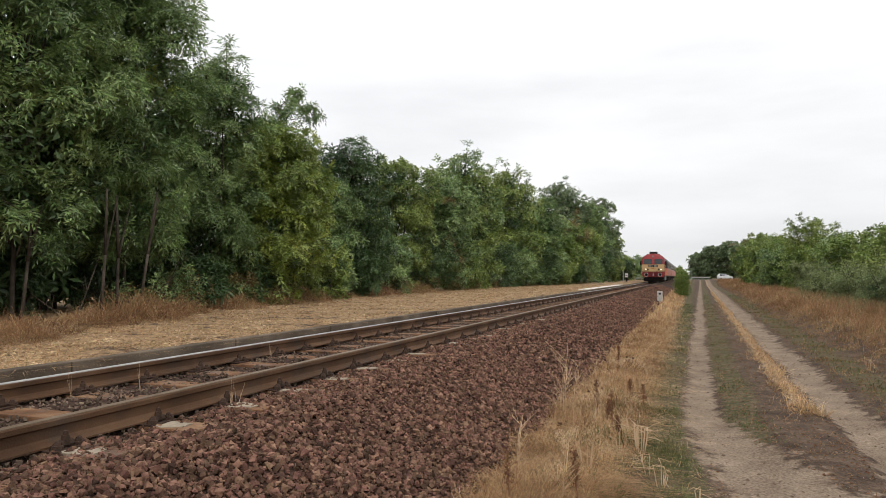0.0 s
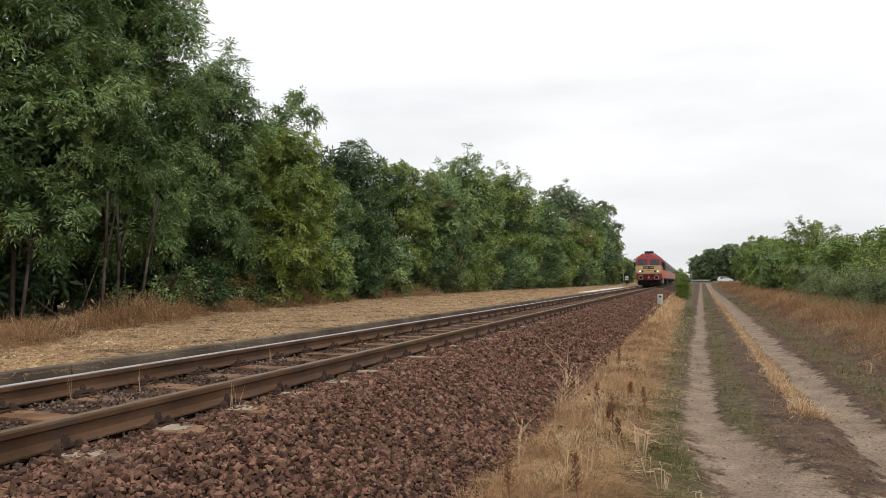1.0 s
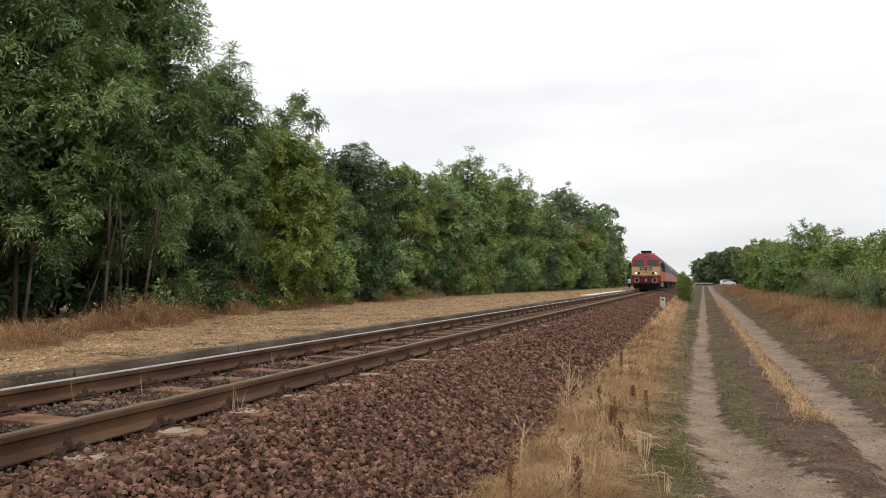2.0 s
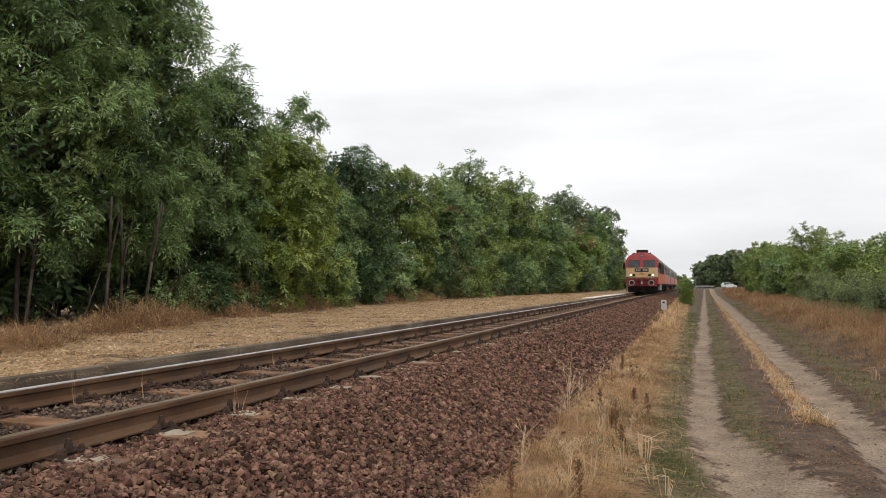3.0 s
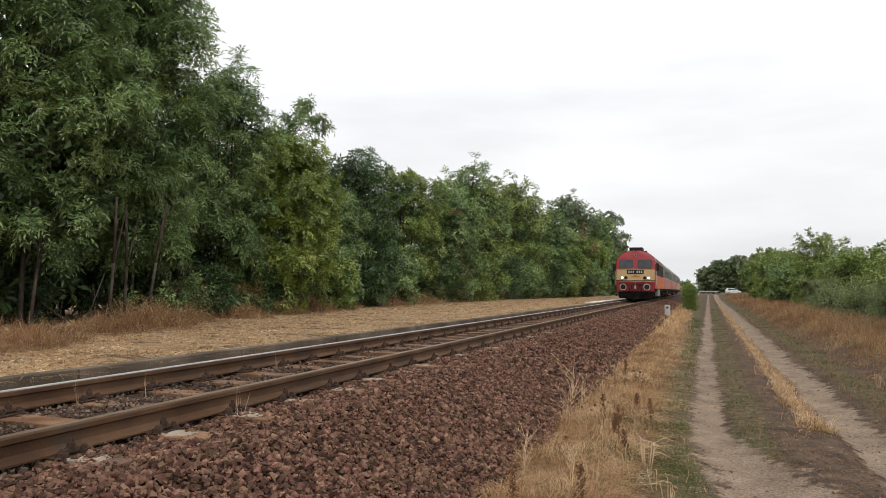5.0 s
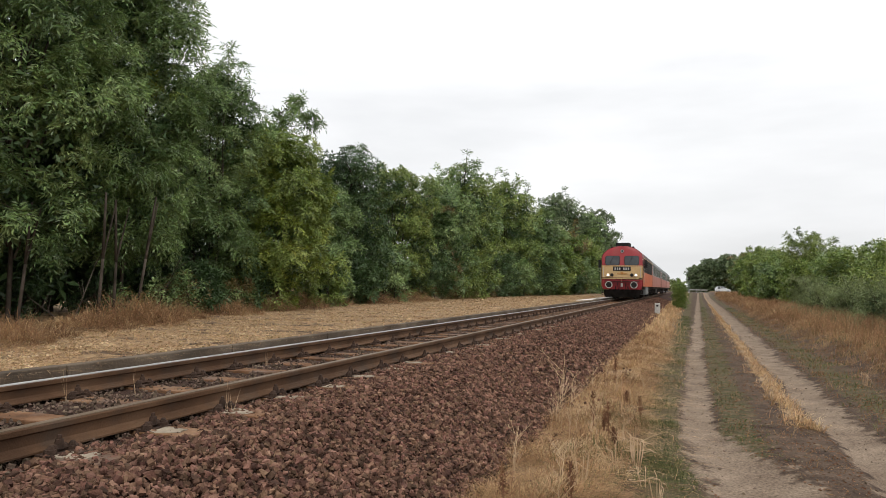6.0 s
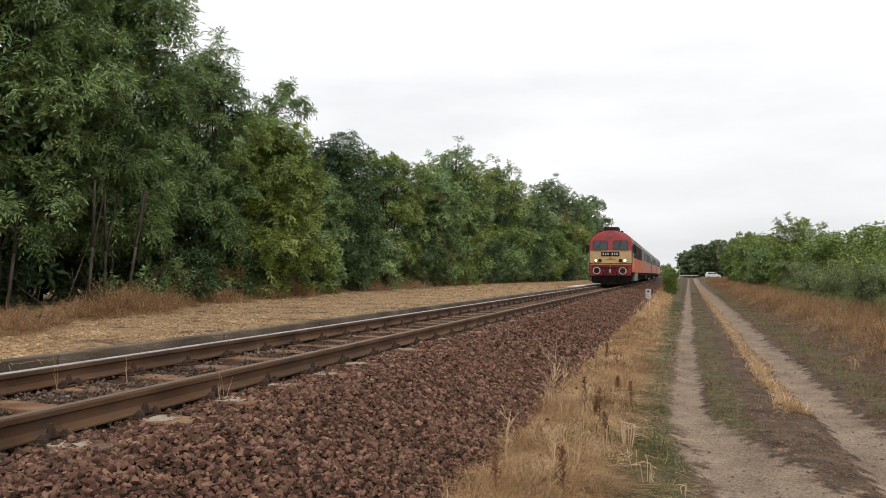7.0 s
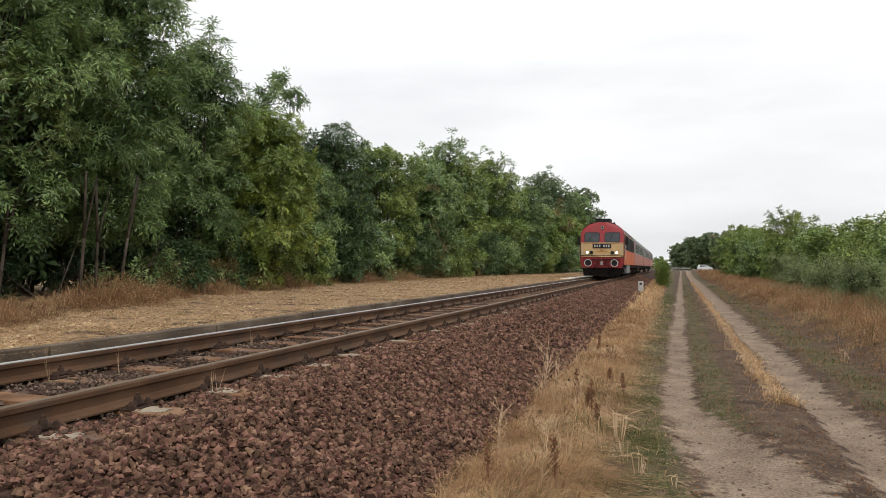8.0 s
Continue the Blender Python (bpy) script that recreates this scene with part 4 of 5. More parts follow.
def wheelset(parent, y):
    bm = bmesh.new()
    for s in (-1, 1):
        rod(bm, (s * 0.69, 0, 0), (s * 0.82, 0, 0), 0.50, 0.50, 20)
        rod(bm, (s * 0.66, 0, 0), (s * 0.70, 0, 0), 0.53, 0.53, 20)
        for k in range(4):
            a = k * math.pi / 2
            box(bm, s * 0.83 - 0.012, s * 0.83 + 0.012, math.cos(a) * 0.25 - 0.05, math.cos(a) * 0.25 + 0.05, math.sin(a) * 0.25 - 0.05, math.sin(a) * 0.25 + 0.05)
    rod(bm, (-0.7, 0, 0), (0.7, 0, 0), 0.09, 0.09, 10)
    me = bpy.data.meshes.new("wheelset")
    bm.to_mesh(me)
    bm.free()
    me.materials.append(UNDER)
    ob = new("wheelset", me)
    ob.parent = parent
    ob.location = (0, y, 0.5)
    WHEELS.append((ob, y))
    return ob


def bogie(parent, y):
    bm = bmesh.new()
    for s in (-1, 1):
        box(bm, s * 1.02 - 0.07, s * 1.02 + 0.07, y - 1.6, y + 1.6, 0.48, 0.74, 0.03)
        for dy in (-1.2, 1.2):
            box(bm, s * 1.12 - 0.1, s * 1.12 + 0.1, y + dy - 0.16, y + dy + 0.16, 0.36, 0.66, 0.03)
            rod(bm, (s * 1.08, y + dy * 0.5, 0.6), (s * 1.08, y + dy * 0.5, 0.92), 0.09, 0.09, 10)
    box(bm, -1.0, 1.0, y - 0.3, y + 0.3, 0.5, 0.8, 0.03)
    part("bogie", bm, UNDER, parent, "black bogie frame")
    for dy in (-1.2, 1.2):
        wheelset(parent, y + dy)


def locomotive():
    L = 15.4
    root = thing("diesel_locomotive", "red and cream diesel locomotive with lit headlamps on the track", "locomotive")
    part("cab_front_upper", front_band(2.40, 3.87, 12), RED, root, "red cab front with two windscreens", True)
    part("cab_front_band", front_band(1.57, 2.40, 4), CREAM, root, "cream painted front band", True)
    part("dark_stripe", front_band(1.44, 1.57, 1, out=0.015), BLACK, root, "black stripe")
    part("front_skirt_panel", front_band(0.90, 1.44, 3), RED, root, "red lower front", True)
    for z in (1.47, 2.42):
        part("trim_strip", front_band(z, z + 0.035, 1, out=0.022), CREAM, root)
    # sides
    part("cab_corner", side_band(1.57, 2.95, 0.62, 1.55, 4), RED, root, "red cab corner", True)
    part("cream_corner", side_band(1.57, 2.40, 0.60, 1.0, 2, 0.004), CREAM, root, "cream band carried round the corner", True)
    part("side_lower", side_band(0.95, 2.05, 0.62, L, 3), ORANGE, root, "orange lower side", True)
    part("side_upper", side_band(2.05, 2.95, 1.55, L, 3), ORANGE, root, "orange upper side", True)
    part("cab_roof", side_band(2.95, 3.899, 0.62, 2.6, 12), RED, root, "red curved cab roof", True)
    part("roof", side_band(2.95, 3.899, 2.6, L, 12, -0.004), ROOFDARK, root, "sooty dark grey roof", True)
    part("roof_walk", boxed(-0.45, 0.45, 3.0, 14.0, 3.84, 3.95, bevel=0.02), ROOFGREY, root, "grey roof ridge")
    for s in (-1, 1):
        part("cab_side_window", boxed(s * 1.465 - 0.012, s * 1.465 + 0.012, 1.05, 1.52, 2.1, 2.85, bevel=0.006), PANE, root)
        for k in range(6):
            y0 = 2.1 + k * 2.05
            g = part("side_grille", boxed(s * 1.468 - 0.015, s * 1.468 + 0.015, y0, y0 + 1.8, 2.0, 2.98, bevel=0.006), BLACK, root, "dark louvred grille")
            for j in range(5):
                part("louvre", boxed(s * 1.49 - 0.012, s * 1.49 + 0.012, y0 + 0.06, y0 + 1.74, 2.10 + j * 0.17, 2.15 + j * 0.17), UNDER, g)
        part("gutter", boxed(s * 1.49 - 0.02, s * 1.49 + 0.02, 0.9, L, 2.99, 3.03), CREAM, root)
        part("handrail", rod(bmesh.new(), (s * 1.53, 0.82, 1.2), (s * 1.53, 0.82, 2.3), 0.018, seg=6), STEEL, root)
        # steps and battery boxes under the side
        for k, zz in enumerate((0.32, 0.62)):
            part("step", boxed(s * 1.32 - 0.15, s * 1.32 + 0.15, 0.85, 1.3, zz, zz + 0.04), UNDER, root)
        part("fuel_tank", boxed(s * 1.15 - 0.25, s * 1.15 + 0.25, 5.7, 9.4, 0.32, 0.95, bevel=0.04), ROOFGREY if s > 0 else UNDER, root, "grey side tank" if s > 0 else "")
    part("back_wall", boxed(-1.44, 1.44, L - 0.05, L, 0.95, 3.1), RED, root)
    part("underframe", boxed(-1.3, 1.3, 0.65, L, 0.72, 0.98, bevel=0.02), UNDER, root)
    # windscreens
    for s in (-1, 1):
        x0, x1 = (0.19, 1.16) if s > 0 else (-1.16, -0.19)
        yb = 0.545 + nose(2.5)
        fr = part("windscreen_frame", pane_mesh(x0 - 0.03, x1 + 0.03, 2.475, 3.16, yb - 0.015, 0.12, 0.03, 0.24), BLACK, root, "black rubber seal")
        pn = part("windscreen", pane_mesh(x0, x1, 2.50, 3.13, yb - 0.025, 0.10, 0.02, 0.24), CABPANE, root, "grey reflecting windscreen")
        part("wiper", rod(bmesh.new(), (x0 + 0.55, yb + 0.10, 3.12), (x0 + 0.32, yb - 0.02, 2.62), 0.014, seg=5), RUBBER, pn)
        # lamps
        lamp = part("headlamp_rim", ring(bmesh.new(), (s * 0.98, 0.50, 1.76), 0.08, 0.115, 0.12), STEEL, root)
        part("headlamp", rod(bmesh.new(), (s * 0.98, 0.515, 1.76), (s * 0.98, 0.60, 1.76), 0.078, 0.078, 18), LAMP, lamp, "lit white headlamp")
        part("tail_lamp", rod(bmesh.new(), (s * 0.70, 0.47, 1.76), (s * 0.70, 0.60, 1.76), 0.12, 0.12, 16), BLACK, root, "dark unlit lamp")
        # buffers
        bf = part("buffer_shank", rod(bmesh.new(), (s * 0.875, 0.12, 1.05), (s * 0.875, 0.62, 1.05), 0.11, 0.14, 14), UNDER, root)
        part("buffer_head", rod(bmesh.new(), (s * 0.875, 0.03, 1.05), (s * 0.875, 0.12, 1.05), 0.21, 0.21, 24), UNDER, bf, "dark greasy buffer head")
        part("buffer_rim", ring(bmesh.new(), (s * 0.875, 0.0, 1.05), 0.20, 0.25, 0.13, 24), STEEL, bf, "pale painted buffer rim")
        part("buffer_boss", rod(bmesh.new(), (s * 0.875, 0.015, 1.05), (s * 0.875, 0.03, 1.05), 0.08, 0.1, 14), BLACK, bf)
        part("mirror", boxed(s * 1.62 - 0.10, s * 1.62 + 0.10, 0.95, 1.02, 2.30, 2.88, bevel=0.02), BLACK, root)
        part("horn", rod(bmesh.new(), (s * 0.74, 1.0, 3.74), (s * 0.74, 1.4, 3.80), 0.11, 0.09, 12), BLACK, root)
        part("hose", rod(bmesh.new(), (s * 0.42, 0.45, 0.95), (s * 0.48, 0.5, 0.38), 0.035, seg=8), RUBBER, root)
    part("top_lamp_rim", ring(bmesh.new(), (0, 0.72, 3.50), 0.07, 0.115, 0.15), ROOFGREY, root)
    part("top_lamp", rod(bmesh.new(), (0, 0.74, 3.50), (0, 0.84, 3.50), 0.085, 0.085, 16), CABPANE, root, "unlit top lamp")
    part("exhaust_box", boxed(-0.50, 0.50, 1.2, 2.6, 3.76, 4.14, bevel=0.05), BLACK, root, "sooty black exhaust housing")
    part("coupling_hook", boxed(-0.06, 0.06, 0.25, 0.6, 0.92, 1.16, bevel=0.02), STEEL, root)
    part("buffer_beam", boxed(-1.36, 1.36, 0.52, 0.66, 0.72, 1.28, bevel=0.02), RED, root)
    # plough
    bm = bmesh.new()
    rows = [[bm.verts.new((x, 0.36 + 0.30 * (abs(x) / 1.25) ** 2 - q * 0.16, 0.16 + q * 0.52)) for x in np.linspace(-1.22 - 0.06 * q, 1.22 + 0.06 * q, 11)] for q in (0, 0.5, 1)]
    for a, b in zip(rows, rows[1:]):
        for k in range(10):
            bm.faces.new((a[k], a[k + 1], b[k + 1], b[k]))
    bmesh.ops.solidify(bm, geom=bm.faces[:], thickness=0.03)
    part("plough", bm, UNDER, root, "black snow plough")
    # number plate as plain bars, emblem
    plate = part("number_plate", boxed(-0.62, 0.62, 0.515, 0.54, 2.06, 2.37, bevel=0.01), BLACK, root, "black plate with white bars")
    for x0 in (-0.47, -0.31, -0.15, 0.14, 0.30, 0.46):
        part("white_bar", boxed(x0 - 0.045, x0 + 0.045, 0.508, 0.516, 2.13, 2.30), STEEL, plate)
    emblem = part("emblem", boxed(-0.10, 0.10, 0.525, 0.545, 1.80, 1.97, bevel=0.008), GOLD, root, "faded gold winged emblem")
    for s in (-1, 1):
        part("emblem_wing", boxed(s * 0.23 - 0.12, s * 0.23 + 0.12, 0.53, 0.545, 1.81, 1.87), GOLD, emblem)
    # step rail across the front with its stays
    front_rail = part("front_rail", rod(bmesh.new(), (-1.22, 0.36, 1.50), (1.22, 0.36, 1.50), 0.022, seg=6), CREAM, root, "cream painted rail over the buffers")
    for x in (-1.22, -0.42, 0.0, 0.42, 1.22):
        part("stay", rod(bmesh.new(), (x, 0.36, 1.50), (x, 0.53, 1.24), 0.018, seg=6), CREAM if x == 0 else RED, front_rail)
    part("front_step", boxed(-1.2, 1.2, 0.30, 0.54, 1.285, 1.315, bevel=0.008), UNDER, root, "narrow tread plate")
    for s in (-1, 1):
        part("grab_bar", rod(bmesh.new(), (s * 1.30, 0.50, 1.62), (s * 1.30, 0.50, 2.34), 0.016, seg=6), STEEL, root)
        part("cab_door", boxed(s * 1.462 - 0.012, s * 1.462 + 0.012, 1.62, 2.04, 1.05, 2.92, bevel=0.006), RED, root, "red cab door")
        part("cable", rod(bmesh.new(), (s * 0.30, 0.44, 1.22), (s * 0.22, 0.40, 0.62), 0.022, seg=6), RUBBER, root)
        part("side_step", boxed(s * 1.30 - 0.16, s * 1.30 + 0.16, 0.55, 0.80, 0.44, 0.48), UNDER, root)
    for y in (4.0, 11.6):
        bogie(root, y)
    return root


def coach():
    L = 24.0
    root = thing("passenger_coach", "grey and faded red passenger coach of the train", "railway coach", "coaches of the train")
    low = side_band(0.95, 2.0, 0.3, L, 2, 0.0, 1.44, 2.95, 3.9, False)
    part("side_lower", low, COACHLOW, root, "faded red lower side", True)
    part("side_upper", side_band(2.0, 3.0, 0.3, L, 2, 0.0, 1.44, 2.95, 3.9, False), COACHUP, root, "grey green upper side", True)
    part("roof", side_band(3.0, 3.899, 0.3, L, 10, 0.0, 1.44, 2.95, 3.9, False), ROOFGREY, root, "grey rounded roof", True)
    part("front_wall", boxed(-1.42, 1.42, 0.3, 0.35, 0.95, 3.1), COACHUP, root)
    part("back_wall", boxed(-1.42, 1.42, L - 0.05, L, 0.95, 3.1), COACHUP, root)
    part("gangway", boxed(-0.55, 0.55, -0.15, 0.3, 1.1, 3.1, bevel=0.05), RUBBER, root)
    part("underframe", boxed(-1.25, 1.25, 0.4, L - 0.1, 0.72, 0.96), UNDER, root)
    for s in (-1, 1):
        for k in range(9):
            y0 = 3.1 + k * 2.05
            fr = part("window_frame", boxed(s * 1.445 - 0.012, s * 1.445 + 0.012, y0 - 0.05, y0 + 1.35, 2.02, 2.93, bevel=0.005), STEEL, root)
            part("pane", boxed(s * 1.458 - 0.006, s * 1.458 + 0.006, y0, y0 + 1.3, 2.07, 2.88), PANE, fr)
        for y0 in (1.0, L - 1.7):
            dr = part("door", boxed(s * 1.446 - 0.012, s * 1.446 + 0.012, y0, y0 + 0.75, 1.05, 2.95, bevel=0.005), COACHLOW, root)
            part("door_pane", boxed(s * 1.46 - 0.006, s * 1.46 + 0.006, y0 + 0.12, y0 + 0.63, 2.05, 2.8), PANE, dr)
            part("step", boxed(s * 1.35 - 0.15, s * 1.35 + 0.15, y0, y0 + 0.75, 0.45, 0.5), UNDER, root)
        part("gutter", boxed(s * 1.46 - 0.02, s * 1.46 + 0.02, 0.3, L, 2.97, 3.02), ROOFGREY, root)
        part("battery_box", boxed(s * 1.1 - 0.25, s * 1.1 + 0.25, 9.5, 13.5, 0.35, 0.75, bevel=0.03), UNDER, root)
    for y in (3.4, L - 3.4):
        bogie(root, y)
    return root


TRAIN = [(locomotive(), 0.0)]
for k in range(3):
    TRAIN.append((coach(), 15.7 + k * 24.4))

# ---------- grass and weeds ----------
def meadow(name, label, n, x0, x1, y0, y1, h, w, lean, mat, bias=1.6, keep=None, zf=ground_z, follow=None, category="grass", bare=0.25, edge=None):
    x, y = scatter(n, x0, x1, y0, y1, bias)
    x = x + rng.normal(size=n) * 0.09 + 0.10 * wob(y, y, 1.3, n % 7) + 0.07 * wob(y, y, 4.1, n % 5)
    if follow is not None:
        x = x + follow(y)
    patch = wob(x, y, 1.9, 4) + 0.6 * wob(x, y, 5.3, 1) + 0.5 * wob(x + 0.6 * y, y - 0.3 * x, 3.1, 2) + rng.normal(size=n) * 0.25
    ok = rng.uniform(-0.8, 0.8, n) < patch * 1.2 + bare
    if keep is not None:
        ok &= keep(x, y)
    x, y, patch = x[ok], y[ok], patch[ok]
    H = rng.uniform(h[0], h[1], len(x)) * (0.8 + 0.35 * patch.clip(-1, 1))
    if edge is not None:
        H = H * edge(x, y)
    W = w * (1 + y / 16) * rng.uniform(0.7, 1.3, len(x))
    ob = blades(name, np.stack([x, y, zf(x, y) - 0.01], 1), H, W, lean, mat)
    return tagged(ob, label, category, kind="stuff")


def bank_edge(x, y):
    return np.clip((x - 2.75 - sweep_r(y)) / 1.3, 0.18, 1.0)


def clear_of_ruts(x, y):
    return (rut_l(x, y) < 0.35) & (rut_r(x, y) < 0.35)


meadow("straw_strip", "matted dry straw grass beside the ballast", 70000, -1.48, -0.50, 2.6, 24, (0.08, 0.26), 0.0036, 2.4, STRAW, 1.5, clear_of_ruts, bare=0.4)
meadow("russet_strip", "russet dead grass beside the ballast", 27000, -1.45, -0.55, 2.6, 24, (0.08, 0.30), 0.0040, 2.0, RUSSET, 1.4, clear_of_ruts)
meadow("verge_straw", "sparse dry straw among the green verge", 7000, -0.75, 0.0, 3.0, 30, (0.04, 0.14), 0.0045, 2.0, STRAW, 1.6, clear_of_ruts, bare=-0.3, follow=lambda y: sweep_l(y) * 0.6)
meadow("middle_dead_grass", "sparse dead grass between the wheel ruts", 7000, 0.3, 1.3, 5.0, 40, (0.02, 0.10), 0.005, 1.8, RUSSET, 1.6, clear_of_ruts, bare=-0.2, follow=sweep_r)
meadow("bank_weeds", "dull green weeds among the dry grass of the bank", 14000, 2.5, 6.5, 9.0, 50, (0.08, 0.36), 0.007, 0.9, GREENGRASS, 1.5, follow=sweep_r, bare=-0.15, edge=bank_edge)
meadow("green_tufts", "green grass tufts among the straw", 7000, -1.0, -0.45, 2.8, 9, (0.05, 0.18), 0.0042, 1.3, GREENGRASS, 1.2, clear_of_ruts, bare=-0.40)
meadow("lush_verge", "fresh green grass between the straw and the rut", 11000, -0.62, -0.10, 3.2, 8.5, (0.04, 0.15), 0.0042, 1.5, GREENGRASS, 1.1, clear_of_ruts, bare=0.1)
meadow("far_straw_strip", "dry straw grass beside the ballast", 9000, -1.7, -0.35, 24, 80, (0.12, 0.36), 0.007, 1.0, STRAW, 1.3, clear_of_ruts)
meadow("verge_grass", "short green grass along the wheel rut", 15000, -0.58, -0.06, 3.2, 40, (0.03, 0.11), 0.005, 1.1, GREENGRASS, 1.7, clear_of_ruts, bare=-0.15, follow=lambda y: sweep_l(y) * 0.75)
meadow("middle_grass", "short green grass between the wheel ruts", 10000, 0.32, 0.78, 6.8, 60, (0.02, 0.09), 0.005, 1.4, GREENGRASS, 1.7, clear_of_ruts, bare=-0.05, follow=sweep_r)
meadow("middle_straw", "strip of golden dry grass between the wheel ruts", 8500, 1.12, 1.44, 8.5, 70, (0.05, 0.24), 0.0045, 1.4, STRAW, 1.6, clear_of_ruts, follow=sweep_r)
meadow("rut_edge_grass", "sparse dull grass beside the wheel rut", 14000, 2.05, 2.95, 7.5, 60, (0.03, 0.12), 0.005, 1.1, GREENGRASS, 1.6, clear_of_ruts, bare=-0.25, follow=sweep_r)
meadow("rut_edge_straw", "sparse dead grass beside the wheel rut", 4500, 1.95, 3.0, 7.0, 50, (0.03, 0.12), 0.007, 1.0, RUSSET, 1.6, clear_of_ruts, follow=sweep_r)
meadow("tall_grass", "tall russet dry grass on the bank", 62000, 2.85, 7.0, 10.0, 50, (0.28, 0.82), 0.0036, 1.15, RUSSET, 1.4, follow=sweep_r, bare=0.4, edge=bank_edge)
meadow("tall_straw", "tall golden dry grass on the bank", 10000, 3.0, 6.5, 10.0, 50, (0.22, 0.62), 0.0034, 1.3, STRAW, 1.4, follow=sweep_r, edge=bank_edge)
meadow("tall_weeds", "tall grey green weeds before the shrubs", 9000, 4.6, 7.2, 15, 46, (0.3, 0.8), 0.006, 0.8, GREYWEED, 1.2, follow=sweep_r, bare=0.1)
meadow("far_tall_grass", "tall dry grass along the cart track", 16000, 2.8, 8.0, 50, 150, (0.4, 0.8), 0.007, 0.7, RUSSET, 1.3, follow=sweep_r, bare=0.5, edge=bank_edge)


def hedge_x(y):
    return np.interp(y, [0, 6, 8, 13, 24, 50, 77, 110], [-7.8, -8.6, -9.6, -11.3, -13.4, -13.6, -12.4, -10.8])


py = 4.0 + 66 * rng.uniform(0, 1, 34000) ** 1.6
px = -5.80 + (hedge_x(py) + 5.5) * rng.uniform(0, 1, 34000)
tagged(blades("platform_grass", np.stack([px, py, ground_z(px, py) - 0.005], 1), rng.uniform(0.04, 0.16, 34000), 0.005 * (1 + py / 14), 3.0, STRAW), "short dry grass on the platform", "grass", kind="stuff")
py = 4.0 + 50 * rng.uniform(0, 1, 26000) ** 1.7
px = -5.78 + (hedge_x(py) + 5.4) * rng.uniform(0, 1, 26000)
ok = np.flatnonzero(rng.uniform(-1, 1, 26000) < 1.6 * wob(px, py, 1.4, 5) + 0.8 * wob(px, py, 4.7, 2) + 0.1)[:16000]
px, py = np.resize(px[ok], 16000), np.resize(py[ok], 16000)
flat = np.stack([rng.normal(size=16000), rng.normal(size=16000), rng.normal(size=16000) * 0.2], 1)
tagged(leaves("leaf_litter", np.stack([px, py, ground_z(px, py) + 0.012], 1), flat, rng.uniform(0.025, 0.065, 16000) * (1 + py / 40), rng.uniform(0.012, 0.03, 16000) * (1 + py / 40), LEAFLITTER), "dry fallen leaves on the platform", "leaf litter", kind="stuff")
# dead growth along the foot of the hedge
py = 4.5 + 80 * rng.uniform(0, 1, 15000) ** 1.7
px = hedge_x(py) - np.abs(rng.normal(size=15000)) * 0.7 + 0.35 + 0.3 * wob(py, py, 0.9)
hump = np.clip(0.55 + 0.6 * wob(py, px, 0.8, 2), 0.12, 1.1)
tagged(blades("hedge_foot_grass", np.stack([px, py, ground_z(px, py) - 0.01], 1), hump ** 3 * np.clip(py / 14, 0.35, 1) * rng.uniform(0.15, 0.6, 15000), 0.007 * (1 + py / 18), 1.7, RUSSET), "russet dead growth along the foot of the hedge", "grass", kind="stuff")


def mound(at, r, h, n):
    """A collapsed tuft of dead growth: stems bent over from a shared root."""
    root = thing("dead_growth_mound", "collapsed russet mound of dead growth", "dead plant", "dead mounds along the hedge", at)
    a, q = rng.uniform(0, 6.28, n), np.sqrt(rng.uniform(0, 1, n))
    p = np.stack([np.cos(a) * q * r, np.sin(a) * q * r, rng.uniform(-0.02, 0.5, n) * h * (1 - q * q)], 1)
    blades("growth", p, h * (1.05 - 0.6 * q) * rng.uniform(0.4, 0.8, n), np.full(n, 0.009), 1.6, RUSSET, root)["kind"] = "stuff"
    blades("straw_cover", p[: n // 2] + np.array([0, 0, 0.03]), h * (1.0 - 0.6 * q[: n // 2]) * rng.uniform(0.4, 0.9, n // 2), np.full(n // 2, 0.007), 2.2, STRAW, root)["kind"] = "stuff"
    return root


for my, mr, mh in [(6.6, 0.7, 0.45), (7.6, 0.6, 0.35), (9.4, 0.7, 0.4), (10.6, 0.9, 0.65), (11.6, 0.7, 0.55), (13.0, 0.6, 0.4), (15.5, 0.8, 0.5), (18.0, 0.9, 0.6), (20.5, 1.0, 0.7), (24.0, 0.9, 0.6), (28.0, 1.1, 0.7), (33.0, 1.1, 0.7)]:
    mx = float(hedge_x(my)) + 0.1
    mound((mx, my, 0.66), mr * 1.15, mh * 1.35, 1100)


def dock(at, h, lean):
    """A dead dock: a ribbed stalk with side shoots, thick with seed."""
    root = thing("dead_dock", "dead brown dock stalk thick with seed", "weed", "dead docks in the verge", at)
    bm = bmesh.new()
    top = Vector((lean[0], lean[1], h))
    rod(bm, (0, 0, -0.02), top * 0.5, 0.008, 0.006, 6)
    rod(bm, top * 0.5, top, 0.006, 0.003, 6)
    for k in range(4):
        g = 0.35 + 0.13 * k
        rod(bm, top * g, top * (g + 0.22) + Vector((rng.normal() * 0.03, rng.normal() * 0.03, 0)), 0.004, 0.002, 4)
    part("stalk", bm, BROWNWEED, root)
    n = 190
    f = rng.uniform(0.3, 1.0, n)
    rad = 0.021 * (1.1 - f * 0.75)
    p = np.outer(f, np.array(top)) + rng.normal(size=(n, 3)) * rad[:, None]
    leaves("seed_head", p, unit(n) + np.array([0, 0, 0.4]), rng.uniform(0.012, 0.03, n), rng.uniform(0.008, 0.016, n), BROWNWEED, root)["kind"] = "stuff"
    return root


